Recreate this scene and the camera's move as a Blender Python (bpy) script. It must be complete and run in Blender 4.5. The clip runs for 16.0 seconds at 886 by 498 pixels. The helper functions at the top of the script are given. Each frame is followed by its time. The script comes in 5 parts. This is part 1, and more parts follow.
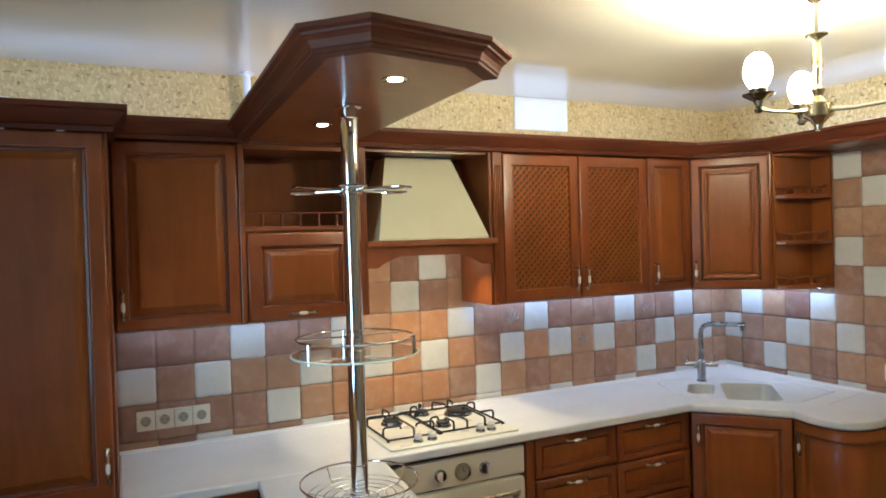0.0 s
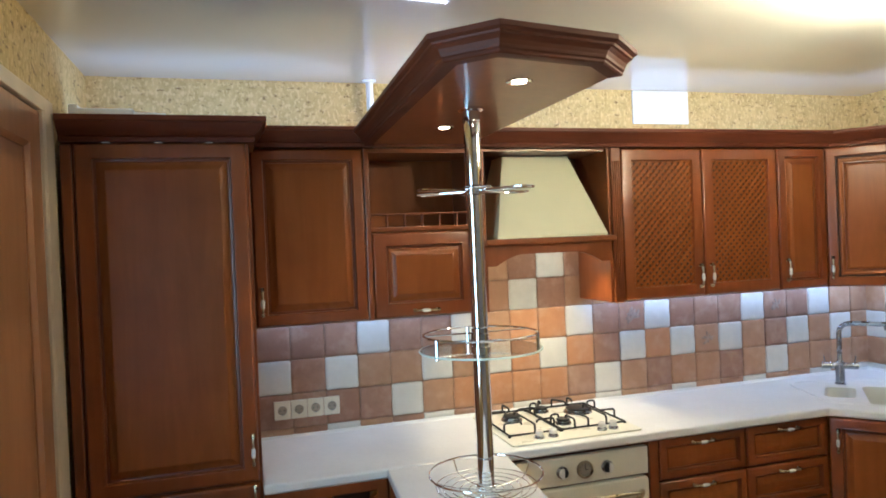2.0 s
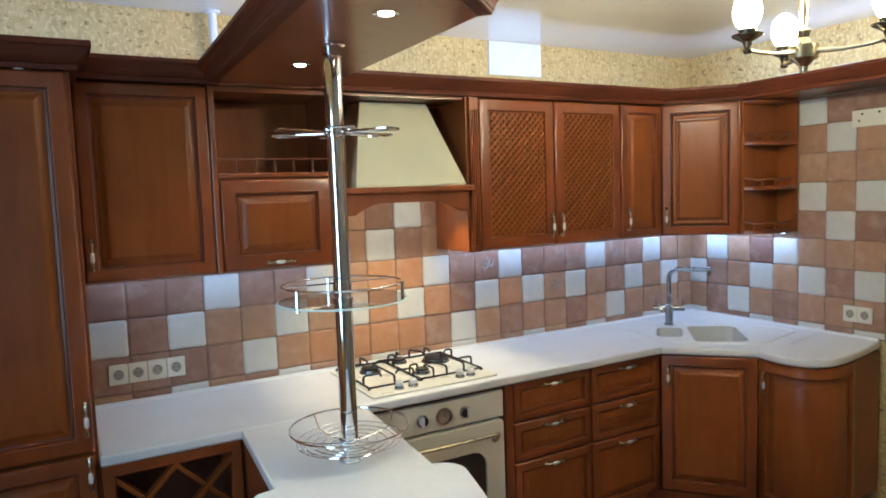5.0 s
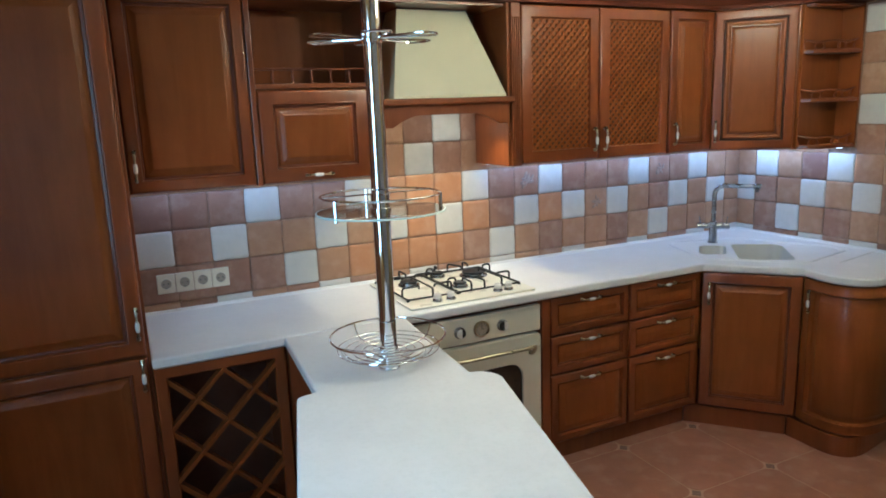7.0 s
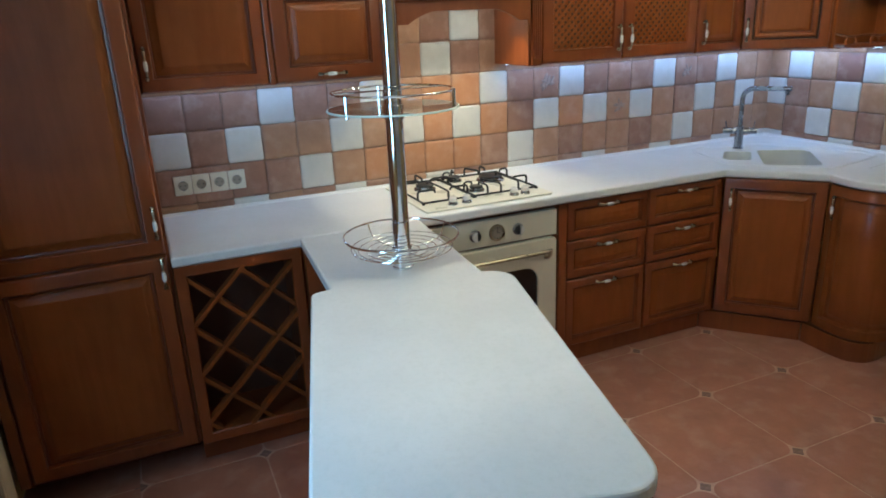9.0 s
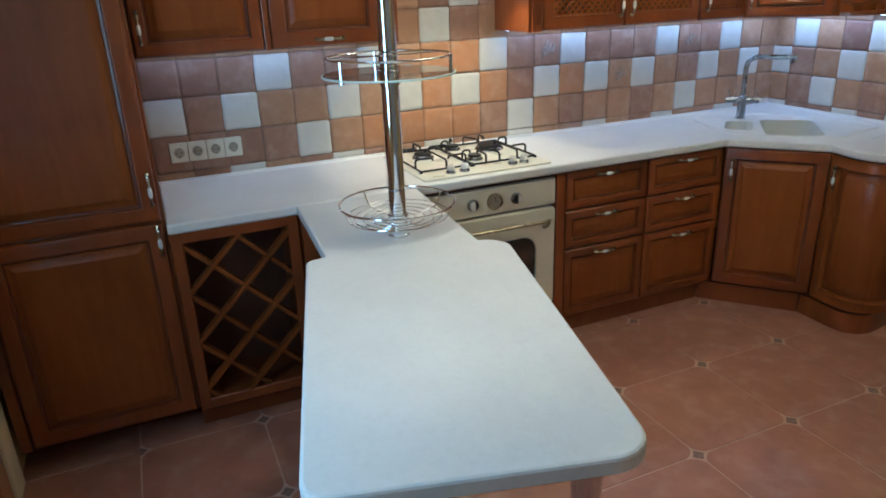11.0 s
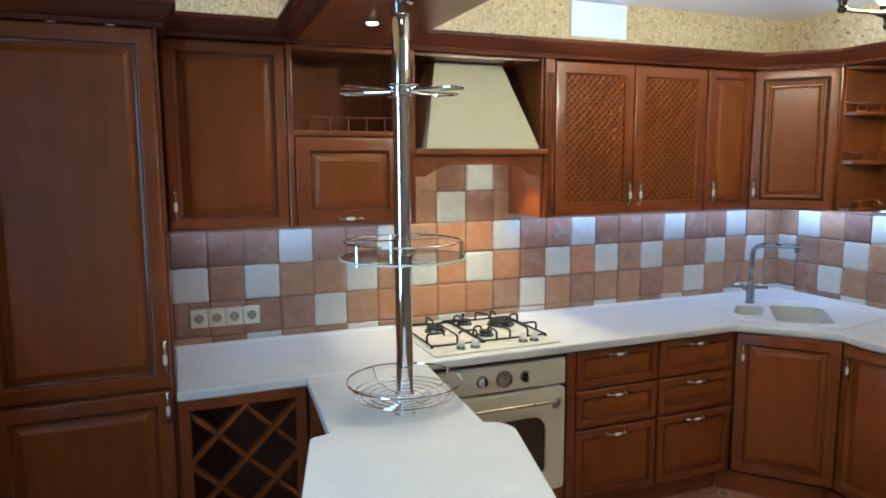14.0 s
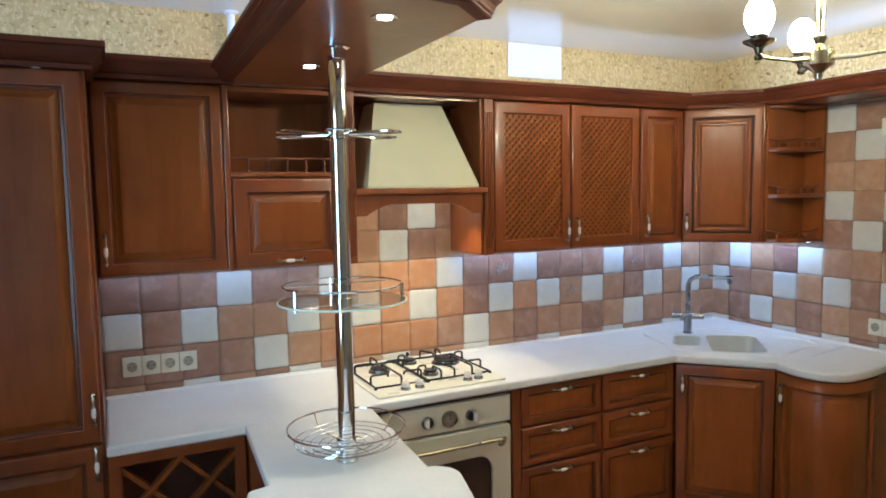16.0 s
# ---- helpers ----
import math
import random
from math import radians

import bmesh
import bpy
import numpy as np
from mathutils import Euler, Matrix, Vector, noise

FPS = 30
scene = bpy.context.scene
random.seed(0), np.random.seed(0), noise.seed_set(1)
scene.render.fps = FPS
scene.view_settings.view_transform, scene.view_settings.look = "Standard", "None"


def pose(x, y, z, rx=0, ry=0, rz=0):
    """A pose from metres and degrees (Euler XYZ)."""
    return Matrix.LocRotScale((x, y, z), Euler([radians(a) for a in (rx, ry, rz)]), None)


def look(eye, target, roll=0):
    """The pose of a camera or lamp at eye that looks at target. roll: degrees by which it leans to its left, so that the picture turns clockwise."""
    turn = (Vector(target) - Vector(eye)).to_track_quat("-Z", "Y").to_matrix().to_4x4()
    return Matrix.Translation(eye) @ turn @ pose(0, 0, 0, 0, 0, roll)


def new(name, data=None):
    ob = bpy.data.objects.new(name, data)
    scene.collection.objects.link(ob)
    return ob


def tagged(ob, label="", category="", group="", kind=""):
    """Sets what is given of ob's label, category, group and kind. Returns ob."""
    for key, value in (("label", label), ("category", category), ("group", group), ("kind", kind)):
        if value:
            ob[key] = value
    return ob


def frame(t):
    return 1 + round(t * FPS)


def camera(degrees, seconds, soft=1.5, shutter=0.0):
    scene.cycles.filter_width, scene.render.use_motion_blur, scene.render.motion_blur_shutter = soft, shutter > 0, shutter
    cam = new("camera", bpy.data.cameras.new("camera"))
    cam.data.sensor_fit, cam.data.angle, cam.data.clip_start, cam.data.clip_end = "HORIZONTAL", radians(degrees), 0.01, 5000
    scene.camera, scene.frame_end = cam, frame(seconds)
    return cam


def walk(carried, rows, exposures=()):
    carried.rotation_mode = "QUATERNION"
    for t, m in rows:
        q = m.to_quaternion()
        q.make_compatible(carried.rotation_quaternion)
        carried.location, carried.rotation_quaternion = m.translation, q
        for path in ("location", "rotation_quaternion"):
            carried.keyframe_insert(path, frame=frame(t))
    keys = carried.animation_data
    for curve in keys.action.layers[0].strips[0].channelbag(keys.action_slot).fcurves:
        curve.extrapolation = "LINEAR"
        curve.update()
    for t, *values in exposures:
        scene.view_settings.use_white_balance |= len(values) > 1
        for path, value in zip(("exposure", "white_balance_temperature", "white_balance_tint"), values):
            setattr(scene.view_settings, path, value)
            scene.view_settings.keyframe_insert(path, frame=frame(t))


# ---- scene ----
cam = camera(66.3, 16.0, soft=1.8)
PATH = [
    (0, (0.02905, -3.066, 1.677), (0.8896, -1.2609, 1.6545), -1.69),
    (0.5, (0.009829, -3.085, 1.68), (0.8586, -1.2750, 1.7219), -3.13),
    (1, (-0.008386, -3.09, 1.681), (0.7362, -1.2343, 1.6977), -2.76),
    (1.5, (-0.02702, -3.092, 1.677), (0.5858, -1.1884, 1.6753), -2.80),
    (2, (-0.03263, -3.09, 1.682), (0.5332, -1.1717, 1.6639), -2.42),
    (2.5, (-0.02457, -3.08, 1.681), (0.6718, -1.2052, 1.6446), -2.19),
    (3, (-0.02235, -3.054, 1.68), (0.8004, -1.2319, 1.6437), -1.75),
    (3.5, (-0.02013, -3.04, 1.673), (0.9298, -1.2806, 1.6120), -1.63),
    (6, (-0.0629, -2.974, 1.641), (0.8765, -1.2287, 1.3715), -2.15),
    (6.5, (-0.04735, -2.977, 1.634), (0.8305, -1.2124, 1.2930), -2.69),
    (7, (-0.03855, -2.979, 1.625), (0.8084, -1.2106, 1.2315), -2.15),
    (7.5, (-0.02939, -2.981, 1.617), (0.7975, -1.2135, 1.1783), -2.02),
    (8, (-0.02097, -2.981, 1.606), (0.7788, -1.2185, 1.1035), -1.94),
    (8.5, (-0.0143, -2.984, 1.597), (0.7643, -1.2378, 1.0096), -2.21),
    (9, (-0.01369, -2.986, 1.581), (0.7381, -1.2456, 0.9427), -2.42),
    (9.5, (-0.007869, -2.99, 1.575), (0.7212, -1.2601, 0.8855), -2.60),
    (12, (0.005709, -2.988, 1.571), (0.7577, -1.2792, 0.8540), -1.41),
    (12.5, (0.006666, -3.001, 1.577), (0.7749, -1.2581, 0.9685), -0.84),
    (13, (0.01219, -3.015, 1.601), (0.8075, -1.2545, 1.0822), -0.41),
    (13.5, (0.01039, -3.023, 1.612), (0.7980, -1.2249, 1.2294), -0.45),
    (14, (0.01964, -3.034, 1.633), (0.7566, -1.1927, 1.3769), -0.31),
    (14.5, (0.02696, -3.044, 1.642), (0.7520, -1.1889, 1.4565), -0.15),
    (15, (0.03492, -3.049, 1.656), (0.7528, -1.1871, 1.5274), -0.45),
    (15.5, (0.04313, -3.058, 1.661), (0.8364, -1.2241, 1.5648), -1.27),
    (16, (0.04271, -3.036, 1.664), (0.9262, -1.2493, 1.4985), -0.93),
]
EXPOSURES = [
    (0, 0.09, 5580, 3),
    (2, 0.30, 5440, 3),
    (3.5, 0.22, 5440, 3),
    (6, 0.09, 5030, 2),
    (7, 0.03, 4970, 1),
    (9, -0.08, 4960, 0),
    (12, -0.08, 4960, 0),
    (13.5, 0.0, 4960, 2),
    (14.5, 0.11, 5140, 2),
    (16, 0.19, 5240, 2),
]
walk(cam, [(t, look(eye, target, roll)) for t, eye, target, roll in PATH], EXPOSURES)


# ---- light ----
world = bpy.data.worlds.new("world")
scene.world = world
world.use_nodes = True
wn = world.node_tree.nodes
sky = wn.new("ShaderNodeTexSky")
sky.sky_type, sky.sun_disc, sky.sun_elevation, sky.sun_rotation = "NISHITA", False, radians(25), radians(200)
wn["Background"].inputs[1].default_value = 0.08
world.node_tree.links.new(sky.outputs[0], wn["Background"].inputs[0])

COOL, DAY = (0.50, 0.64, 1.0), (0.55, 0.80, 1.0)


def area_lamp(name, m, sx, sy, watts, colour):
    data = bpy.data.lights.new(name, "AREA")
    data.shape, data.size, data.size_y, data.energy, data.color = "RECTANGLE", sx, sy, watts, colour
    ob = new(name, data)
    ob.matrix_world = m
    return ob


def spot_lamp(name, place, watts, colour, degrees, radius=0.02):
    data = bpy.data.lights.new(name, "SPOT")
    data.energy, data.color, data.spot_size, data.spot_blend, data.shadow_soft_size = watts, colour, radians(degrees), 0.6, radius
    ob = new(name, data)
    ob.location = place
    return ob


# strips under the wall cabinets, strips behind the cornice, canopy spots, hood lamps, daylight at the window
area_lamp("light_under_left", pose(0.47, -0.085, 1.366), 0.90, 0.012, 0.52, COOL)
area_lamp("light_under_back", pose(2.46, -0.075, 1.366), 1.70, 0.012, 1.9, COOL)
area_lamp("light_under_right", pose(3.355, -0.41, 1.366), 0.012, 0.62, 1.25, COOL)
area_lamp("light_top_left", pose(-0.12, -0.30, 2.165, 150), 1.0, 0.02, 1.7, COOL)
area_lamp("light_top_back", pose(2.0, -0.30, 2.135, 150), 2.1, 0.02, 3.4, COOL)
area_lamp("light_top_right", pose(3.16, -1.3, 2.135, 0, -150), 0.02, 1.7, 7.0, COOL)
spot_lamp("light_canopy_back", (0.684, -0.742, 2.085), 5.5, (1.0, 0.80, 0.55), 130)
spot_lamp("light_canopy_front", (0.683, -1.438, 2.085), 19.0, (1.0, 0.80, 0.55), 66)
spot_lamp("light_hood_left", (1.14, -0.27, 1.640), 10.5, (1.0, 0.76, 0.46), 98)
spot_lamp("light_hood_right", (1.44, -0.27, 1.640), 10.5, (1.0, 0.76, 0.46), 98)
area_lamp("light_window", pose(-0.690, -2.00, 1.50, 0, -90), 1.2, 0.58, 16.5, DAY)


# ---- materials ----
def nodes_of(name):
    m = bpy.data.materials.new(name)
    m.use_nodes = True
    nt = m.node_tree
    return m, nt, nt.nodes["Principled BSDF"]


def mixed(nt, fac, a, b, kind="MIX"):
    n = nt.nodes.new("ShaderNodeMix")
    n.data_type, n.blend_type = "RGBA", kind
    for sock, v in ((n.inputs[0], fac), (n.inputs[6], a), (n.inputs[7], b)):
        if hasattr(v, "is_linked"):
            nt.links.new(v, sock)
        else:
            sock.default_value = v if not isinstance(v, tuple) else (*v, 1)[:4]
    return n.outputs[2]


def noise_tex(nt, scale, detail=4, stretch=(1, 1, 1), space="Object", rough=0.55, warp=0.0):
    tc, mp, n = nt.nodes.new("ShaderNodeTexCoord"), nt.nodes.new("ShaderNodeMapping"), nt.nodes.new("ShaderNodeTexNoise")
    mp.inputs[3].default_value = stretch
    n.inputs["Scale"].default_value, n.inputs["Detail"].default_value = scale, detail
    n.inputs["Roughness"].default_value, n.inputs["Distortion"].default_value = rough, warp
    nt.links.new(tc.outputs[space], mp.inputs[0])
    nt.links.new(mp.outputs[0], n.inputs[0])
    return n.outputs[0]


def ramp(nt, fac, lo, hi):
    n = nt.nodes.new("ShaderNodeMapRange")
    n.inputs[1].default_value, n.inputs[2].default_value = lo, hi
    nt.links.new(fac, n.inputs[0])
    return n.outputs[0]


def bump(nt, bsdf, height, strength, distance=0.002):
    b = nt.nodes.new("ShaderNodeBump")
    b.inputs["Strength"].default_value, b.inputs["Distance"].default_value = strength, distance
    nt.links.new(height, b.inputs["Height"])
    nt.links.new(b.outputs[0], bsdf.inputs["Normal"])


def plain(name, colour, rough=0.4, metal=0.0, vary=0.12, scale=9.0, grain=0.0, coat=0.0, grain_scale=220.0):
    """Paint, metal, stone or plastic with cloudy variation in colour and gloss, and a fine relief."""
    m, nt, b = nodes_of(name)
    dark = tuple(c * (1 - vary) for c in colour)
    light = tuple(min(1, c * (1 + vary * 0.6)) for c in colour)
    cloud = noise_tex(nt, scale, 5)
    nt.links.new(mixed(nt, ramp(nt, cloud, 0.3, 0.7), dark, light), b.inputs["Base Color"])
    r = nt.nodes.new("ShaderNodeMapRange")
    r.inputs[3].default_value, r.inputs[4].default_value = rough * 0.8, min(1, rough * 1.25)
    nt.links.new(cloud, r.inputs[0])
    nt.links.new(r.outputs[0], b.inputs["Roughness"])
    b.inputs["Metallic"].default_value, b.inputs["Coat Weight"].default_value = metal, coat
    b.inputs["Coat Roughness"].default_value = 0.08
    if grain:
        bump(nt, b, noise_tex(nt, grain_scale, 3), grain, 0.001)
    return m


def wood(name, dark, mid, light, rough=0.34, coat=0.16, along=(8, 8, 0.9)):
    """Stained, lacquered wood with long grain and slow stain clouds."""
    m, nt, b = nodes_of(name)
    grain = noise_tex(nt, 2.2, 6, along, warp=1.2)
    fine = noise_tex(nt, 16.0, 5, along, rough=0.7)
    cloud = noise_tex(nt, 3.4, 5)
    info = nt.nodes.new("ShaderNodeObjectInfo")
    col = mixed(nt, ramp(nt, grain, 0.32, 0.68), mid, light)
    col = mixed(nt, ramp(nt, fine, 0.58, 1.25), col, dark)
    tone = nt.nodes.new("ShaderNodeMath")
    tone.operation = "MULTIPLY_ADD"
    tone.inputs[1].default_value, tone.inputs[2].default_value = 0.25, 0.0
    nt.links.new(info.outputs["Random"], tone.inputs[0])
    col = mixed(nt, tone.outputs[0], col, dark)
    shade = nt.nodes.new("ShaderNodeMath")
    shade.operation = "MULTIPLY"
    shade.inputs[1].default_value = 0.45
    nt.links.new(ramp(nt, cloud, 0.45, 0.75), shade.inputs[0])
    col = mixed(nt, shade.outputs[0], col, dark)
    nt.links.new(col, b.inputs["Base Color"])
    b.inputs["Roughness"].default_value, b.inputs["Coat Weight"].default_value, b.inputs["Coat Roughness"].default_value = rough, coat, 0.13
    b.inputs["Specular IOR Level"].default_value = 0.4
    bump(nt, b, fine, 0.05, 0.001)
    return m


def glow(name, colour, strength):
    m, nt, b = nodes_of(name)
    b.inputs["Base Color"].default_value = (0.8, 0.8, 0.8, 1)
    b.inputs["Emission Color"].default_value, b.inputs["Emission Strength"].default_value = (*colour, 1), strength
    return m


def tile_mat(name, colour, second, rough=0.42, scale=22, tone_by=0.42, pale=0.0):
    """Handmade wall tile: mottled glaze, each tile a little different."""
    m, nt, b = nodes_of(name)
    info = nt.nodes.new("ShaderNodeObjectInfo")
    tc, add, n = nt.nodes.new("ShaderNodeTexCoord"), nt.nodes.new("ShaderNodeVectorMath"), nt.nodes.new("ShaderNodeTexNoise")
    nt.links.new(tc.outputs["Object"], add.inputs[0])
    nt.links.new(info.outputs["Location"], add.inputs[1])
    nt.links.new(add.outputs[0], n.inputs[0])
    n.inputs["Scale"].default_value, n.inputs["Detail"].default_value, n.inputs["Roughness"].default_value = scale, 6, 0.65
    soft = nt.nodes.new("ShaderNodeMapRange")
    soft.inputs[1].default_value, soft.inputs[2].default_value, soft.inputs[3].default_value = 0.3, 0.72, 0.38
    nt.links.new(n.outputs[0], soft.inputs[0])
    col = mixed(nt, soft.outputs[0], second, colour)
    tone = nt.nodes.new("ShaderNodeMapRange")
    tone.inputs[3].default_value, tone.inputs[4].default_value = 0.0, tone_by
    nt.links.new(info.outputs["Random"], tone.inputs[0])
    col = mixed(nt, tone.outputs[0], col, second)
    if pale:
        wear = nt.nodes.new("ShaderNodeTexNoise")
        nt.links.new(add.outputs[0], wear.inputs[0])
        wear.inputs["Scale"].default_value, wear.inputs["Detail"].default_value = 11.0, 4
        amount = nt.nodes.new("ShaderNodeMath")
        amount.operation = "MULTIPLY"
        amount.inputs[1].default_value = pale
        nt.links.new(ramp(nt, wear.outputs[0], 0.5, 0.72), amount.inputs[0])
        col = mixed(nt, amount.outputs[0], col, (0.56, 0.43, 0.34))
    nt.links.new(col, b.inputs["Base Color"])
    b.inputs["Roughness"].default_value = rough
    bump(nt, b, n.outputs[0], 0.35, 0.002)
    return m


def wallpaper_mat():
    m, nt, b = nodes_of("wallpaper")
    base = noise_tex(nt, 24, 4, (1, 1, 0.6))
    fleck = noise_tex(nt, 46, 3, (0.6, 0.6, 1.1), rough=0.7)
    chip = noise_tex(nt, 75, 2, (1, 1, 0.6))
    col = mixed(nt, ramp(nt, base, 0.35, 0.65), (0.47, 0.33, 0.125), (0.61, 0.445, 0.19))
    col = mixed(nt, ramp(nt, chip, 0.52, 0.60), col, (0.67, 0.505, 0.24))
    col = mixed(nt, ramp(nt, fleck, 0.585, 0.66), col, (0.23, 0.14, 0.05))
    nt.links.new(col, b.inputs["Base Color"])
    b.inputs["Roughness"].default_value = 0.6
    bump(nt, b, fleck, 0.4, 0.002)
    return m


def ceiling_mat():
    m, nt, b = nodes_of("stretch_ceiling")
    cloud = noise_tex(nt, 0.8, 2)
    nt.links.new(mixed(nt, cloud, (0.60, 0.575, 0.53), (0.66, 0.635, 0.58)), b.inputs["Base Color"])
    b.inputs["Roughness"].default_value, b.inputs["IOR"].default_value = 0.32, 1.5
    b.inputs["Coat Weight"].default_value, b.inputs["Coat Roughness"].default_value, b.inputs["Coat IOR"].default_value = 1.0, 0.025, 2.6
    bump(nt, b, noise_tex(nt, 1.6, 2), 0.05, 0.02)
    return m


def glass_mat(name, tint, rough=0.02):
    m, nt, b = nodes_of(name)
    b.inputs["Base Color"].default_value, b.inputs["Roughness"].default_value = (*tint, 1), rough
    b.inputs["Transmission Weight"].default_value, b.inputs["IOR"].default_value = 1.0, 1.45
    return m


WOOD = wood("cherry_wood", (0.105, 0.0205, 0.0043), (0.190, 0.0465, 0.0090), (0.232, 0.0640, 0.0138), rough=0.32, coat=0.42)
PANEL = wood("cherry_panel", (0.122, 0.0272, 0.0052), (0.208, 0.0585, 0.0105), (0.252, 0.0780, 0.0160), rough=0.35, coat=0.10)
PANEL.node_tree.nodes["Principled BSDF"].inputs["Specular IOR Level"].default_value = 0.22
CORNICE = wood("cornice_wood", (0.045, 0.010, 0.0045), (0.095, 0.022, 0.008), (0.13, 0.033, 0.011), rough=0.55, coat=0.0, along=(0.9, 0.9, 16))
CORNICE.node_tree.nodes["Principled BSDF"].inputs["Specular IOR Level"].default_value = 0.25
SOFFIT = wood("soffit_wood", (0.160, 0.0420, 0.0150), (0.250, 0.0720, 0.0240), (0.300, 0.0950, 0.0330), rough=0.36, coat=0.30)
PATINA = wood("patina_wood", (0.082, 0.0175, 0.0048), (0.140, 0.0330, 0.0085), (0.175, 0.0440, 0.0115), rough=0.40, coat=0.20)
DARK = plain("dark_patina", (0.022, 0.007, 0.004), 0.6, vary=0.3)
# dark colour that stands in for the shade seen through the lattice
HOLES = plain("lattice_shade", (0.048, 0.014, 0.006), 0.6, vary=0.3)
# duller than the cabinet wood: the interiors' shade is put into the colour
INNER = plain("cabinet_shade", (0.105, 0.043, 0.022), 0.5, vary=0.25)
STONE = plain("white_acrylic_stone", (0.80, 0.79, 0.77), 0.38, vary=0.05, scale=5, grain=0.08)


def speckle(m, scale, amount, colour):
    """Fine cloudy flecks over a material's own colour, as in cast stone."""
    nt = m.node_tree
    b = nt.nodes["Principled BSDF"]
    base = b.inputs["Base Color"].links[0].from_socket
    fleck = ramp(nt, noise_tex(nt, scale, 6, rough=0.75), 0.47, 0.72)
    weak = nt.nodes.new("ShaderNodeMath")
    weak.operation = "MULTIPLY"
    weak.inputs[1].default_value = amount
    nt.links.new(fleck, weak.inputs[0])
    nt.links.new(mixed(nt, weak.outputs[0], base, colour), b.inputs["Base Color"])


speckle(STONE, 70.0, 0.34, (0.63, 0.625, 0.59))
SINKM = plain("beige_sink", (0.62, 0.605, 0.555), 0.38, vary=0.06, scale=7)
CREAM = plain("cream_enamel", (0.75, 0.715, 0.58), 0.30, vary=0.05, scale=6, coat=0.3)
HOODM = plain("cream_hood_paint", (0.73, 0.68, 0.47), 0.42, vary=0.06, scale=3)
CHROME = plain("chrome", (0.78, 0.78, 0.80), 0.055, 1.0, vary=0.03)
STEEL = plain("brushed_steel", (0.37, 0.37, 0.38), 0.26, 1.0, vary=0.12, scale=20)
BRONZE = plain("aged_brass", (0.40, 0.34, 0.24), 0.28, 1.0, vary=0.35, scale=25)
PEWTER = plain("dark_pewter", (0.23, 0.20, 0.14), 0.24, 1.0, vary=0.35, scale=25)
BRASSY = plain("pale_brass", (0.62, 0.54, 0.36), 0.22, 1.0, vary=0.25, scale=25)
ENAMEL = plain("hob_enamel", (0.84, 0.81, 0.68), 0.28, vary=0.05, scale=6, coat=0.3)
IRON = plain("black_cast_iron", (0.012, 0.012, 0.013), 0.45, 0.2, vary=0.3, grain=0.3)
PORCELAIN = plain("porcelain", (0.80, 0.78, 0.74), 0.15, vary=0.04, coat=0.5)
PLASTIC = plain("ivory_plastic", (0.76, 0.72, 0.60), 0.35, vary=0.05)
WHITE = plain("white_plastic", (0.80, 0.81, 0.83), 0.45, vary=0.04)
GREYM = plain("socket_shadow", (0.36, 0.32, 0.26), 0.5, vary=0.2)
OVENGLASS = plain("oven_glass", (0.012, 0.011, 0.010), 0.06, vary=0.2, coat=0.6)
GROUT = plain("wall_grout", (0.30, 0.19, 0.125), 0.8, vary=0.25, scale=30, grain=0.3)
FGROUT = plain("floor_grout", (0.50, 0.34, 0.26), 0.8, vary=0.2, scale=30, grain=0.3)
WALLPAPER = wallpaper_mat()
CEILING = ceiling_mat()
PLASTER = plain("painted_plaster", (0.50, 0.51, 0.51), 0.7, vary=0.08, scale=3, grain=0.2)
CASING = plain("pale_casing", (0.66, 0.54, 0.38), 0.45, vary=0.18, scale=5)
DOORWOOD = wood("door_wood", (0.22, 0.095, 0.040), (0.36, 0.165, 0.072), (0.43, 0.205, 0.092))
GLASS = glass_mat("shelf_glass", (0.95, 0.995, 0.97), 0.02)
GLASSEDGE = glass_mat("ground_glass_edge", (0.78, 0.93, 0.88), 0.35)
GLASSEDGE.node_tree.nodes["Principled BSDF"].inputs["Transmission Weight"].default_value = 0.45
PANE = glass_mat("window_glass", (0.95, 0.98, 0.97))
LED = glow("led_light", (0.72, 0.82, 1.0), 9.0)
LEDTOP = glow("led_dots", (0.72, 0.76, 1.0), 110.0)
SPOT = glow("spot_light", (1.0, 0.82, 0.55), 70.0)
BULB = glow("shade_light", (1.0, 0.82, 0.50), 45.0)
FILAMENT = glow("bulb_light", (1.0, 0.83, 0.52), 4400.0)
SMALLSPOT = glow("cornice_spot_light", (1.0, 0.95, 0.9), 0.08)
TILES = {
    "W": tile_mat("white_tile", (0.68, 0.66, 0.61), (0.55, 0.53, 0.48)),
    "T": tile_mat("tan_tile", (0.47, 0.285, 0.168), (0.31, 0.160, 0.090), tone_by=0.7, pale=0.25),
    "O": tile_mat("orange_tile", (0.50, 0.262, 0.135), (0.385, 0.172, 0.080), pale=0.3),
    "B": tile_mat("brown_tile", (0.37, 0.212, 0.142), (0.235, 0.118, 0.076), tone_by=0.7, pale=0.3),
    "D": tile_mat("dark_brown_tile", (0.27, 0.14, 0.098), (0.19, 0.092, 0.066), pale=0.35),
}
FLOORTILE = tile_mat("terracotta_tile", (0.41, 0.190, 0.124), (0.215, 0.090, 0.060), 0.36, 6.5, 0.35, pale=0.22)
INSET = plain("inset_tile", (0.20, 0.125, 0.105), 0.45, vary=0.5, scale=60)
ORNAMENT = plain("tile_relief", (0.34, 0.25, 0.20), 0.75, vary=0.35, scale=50)


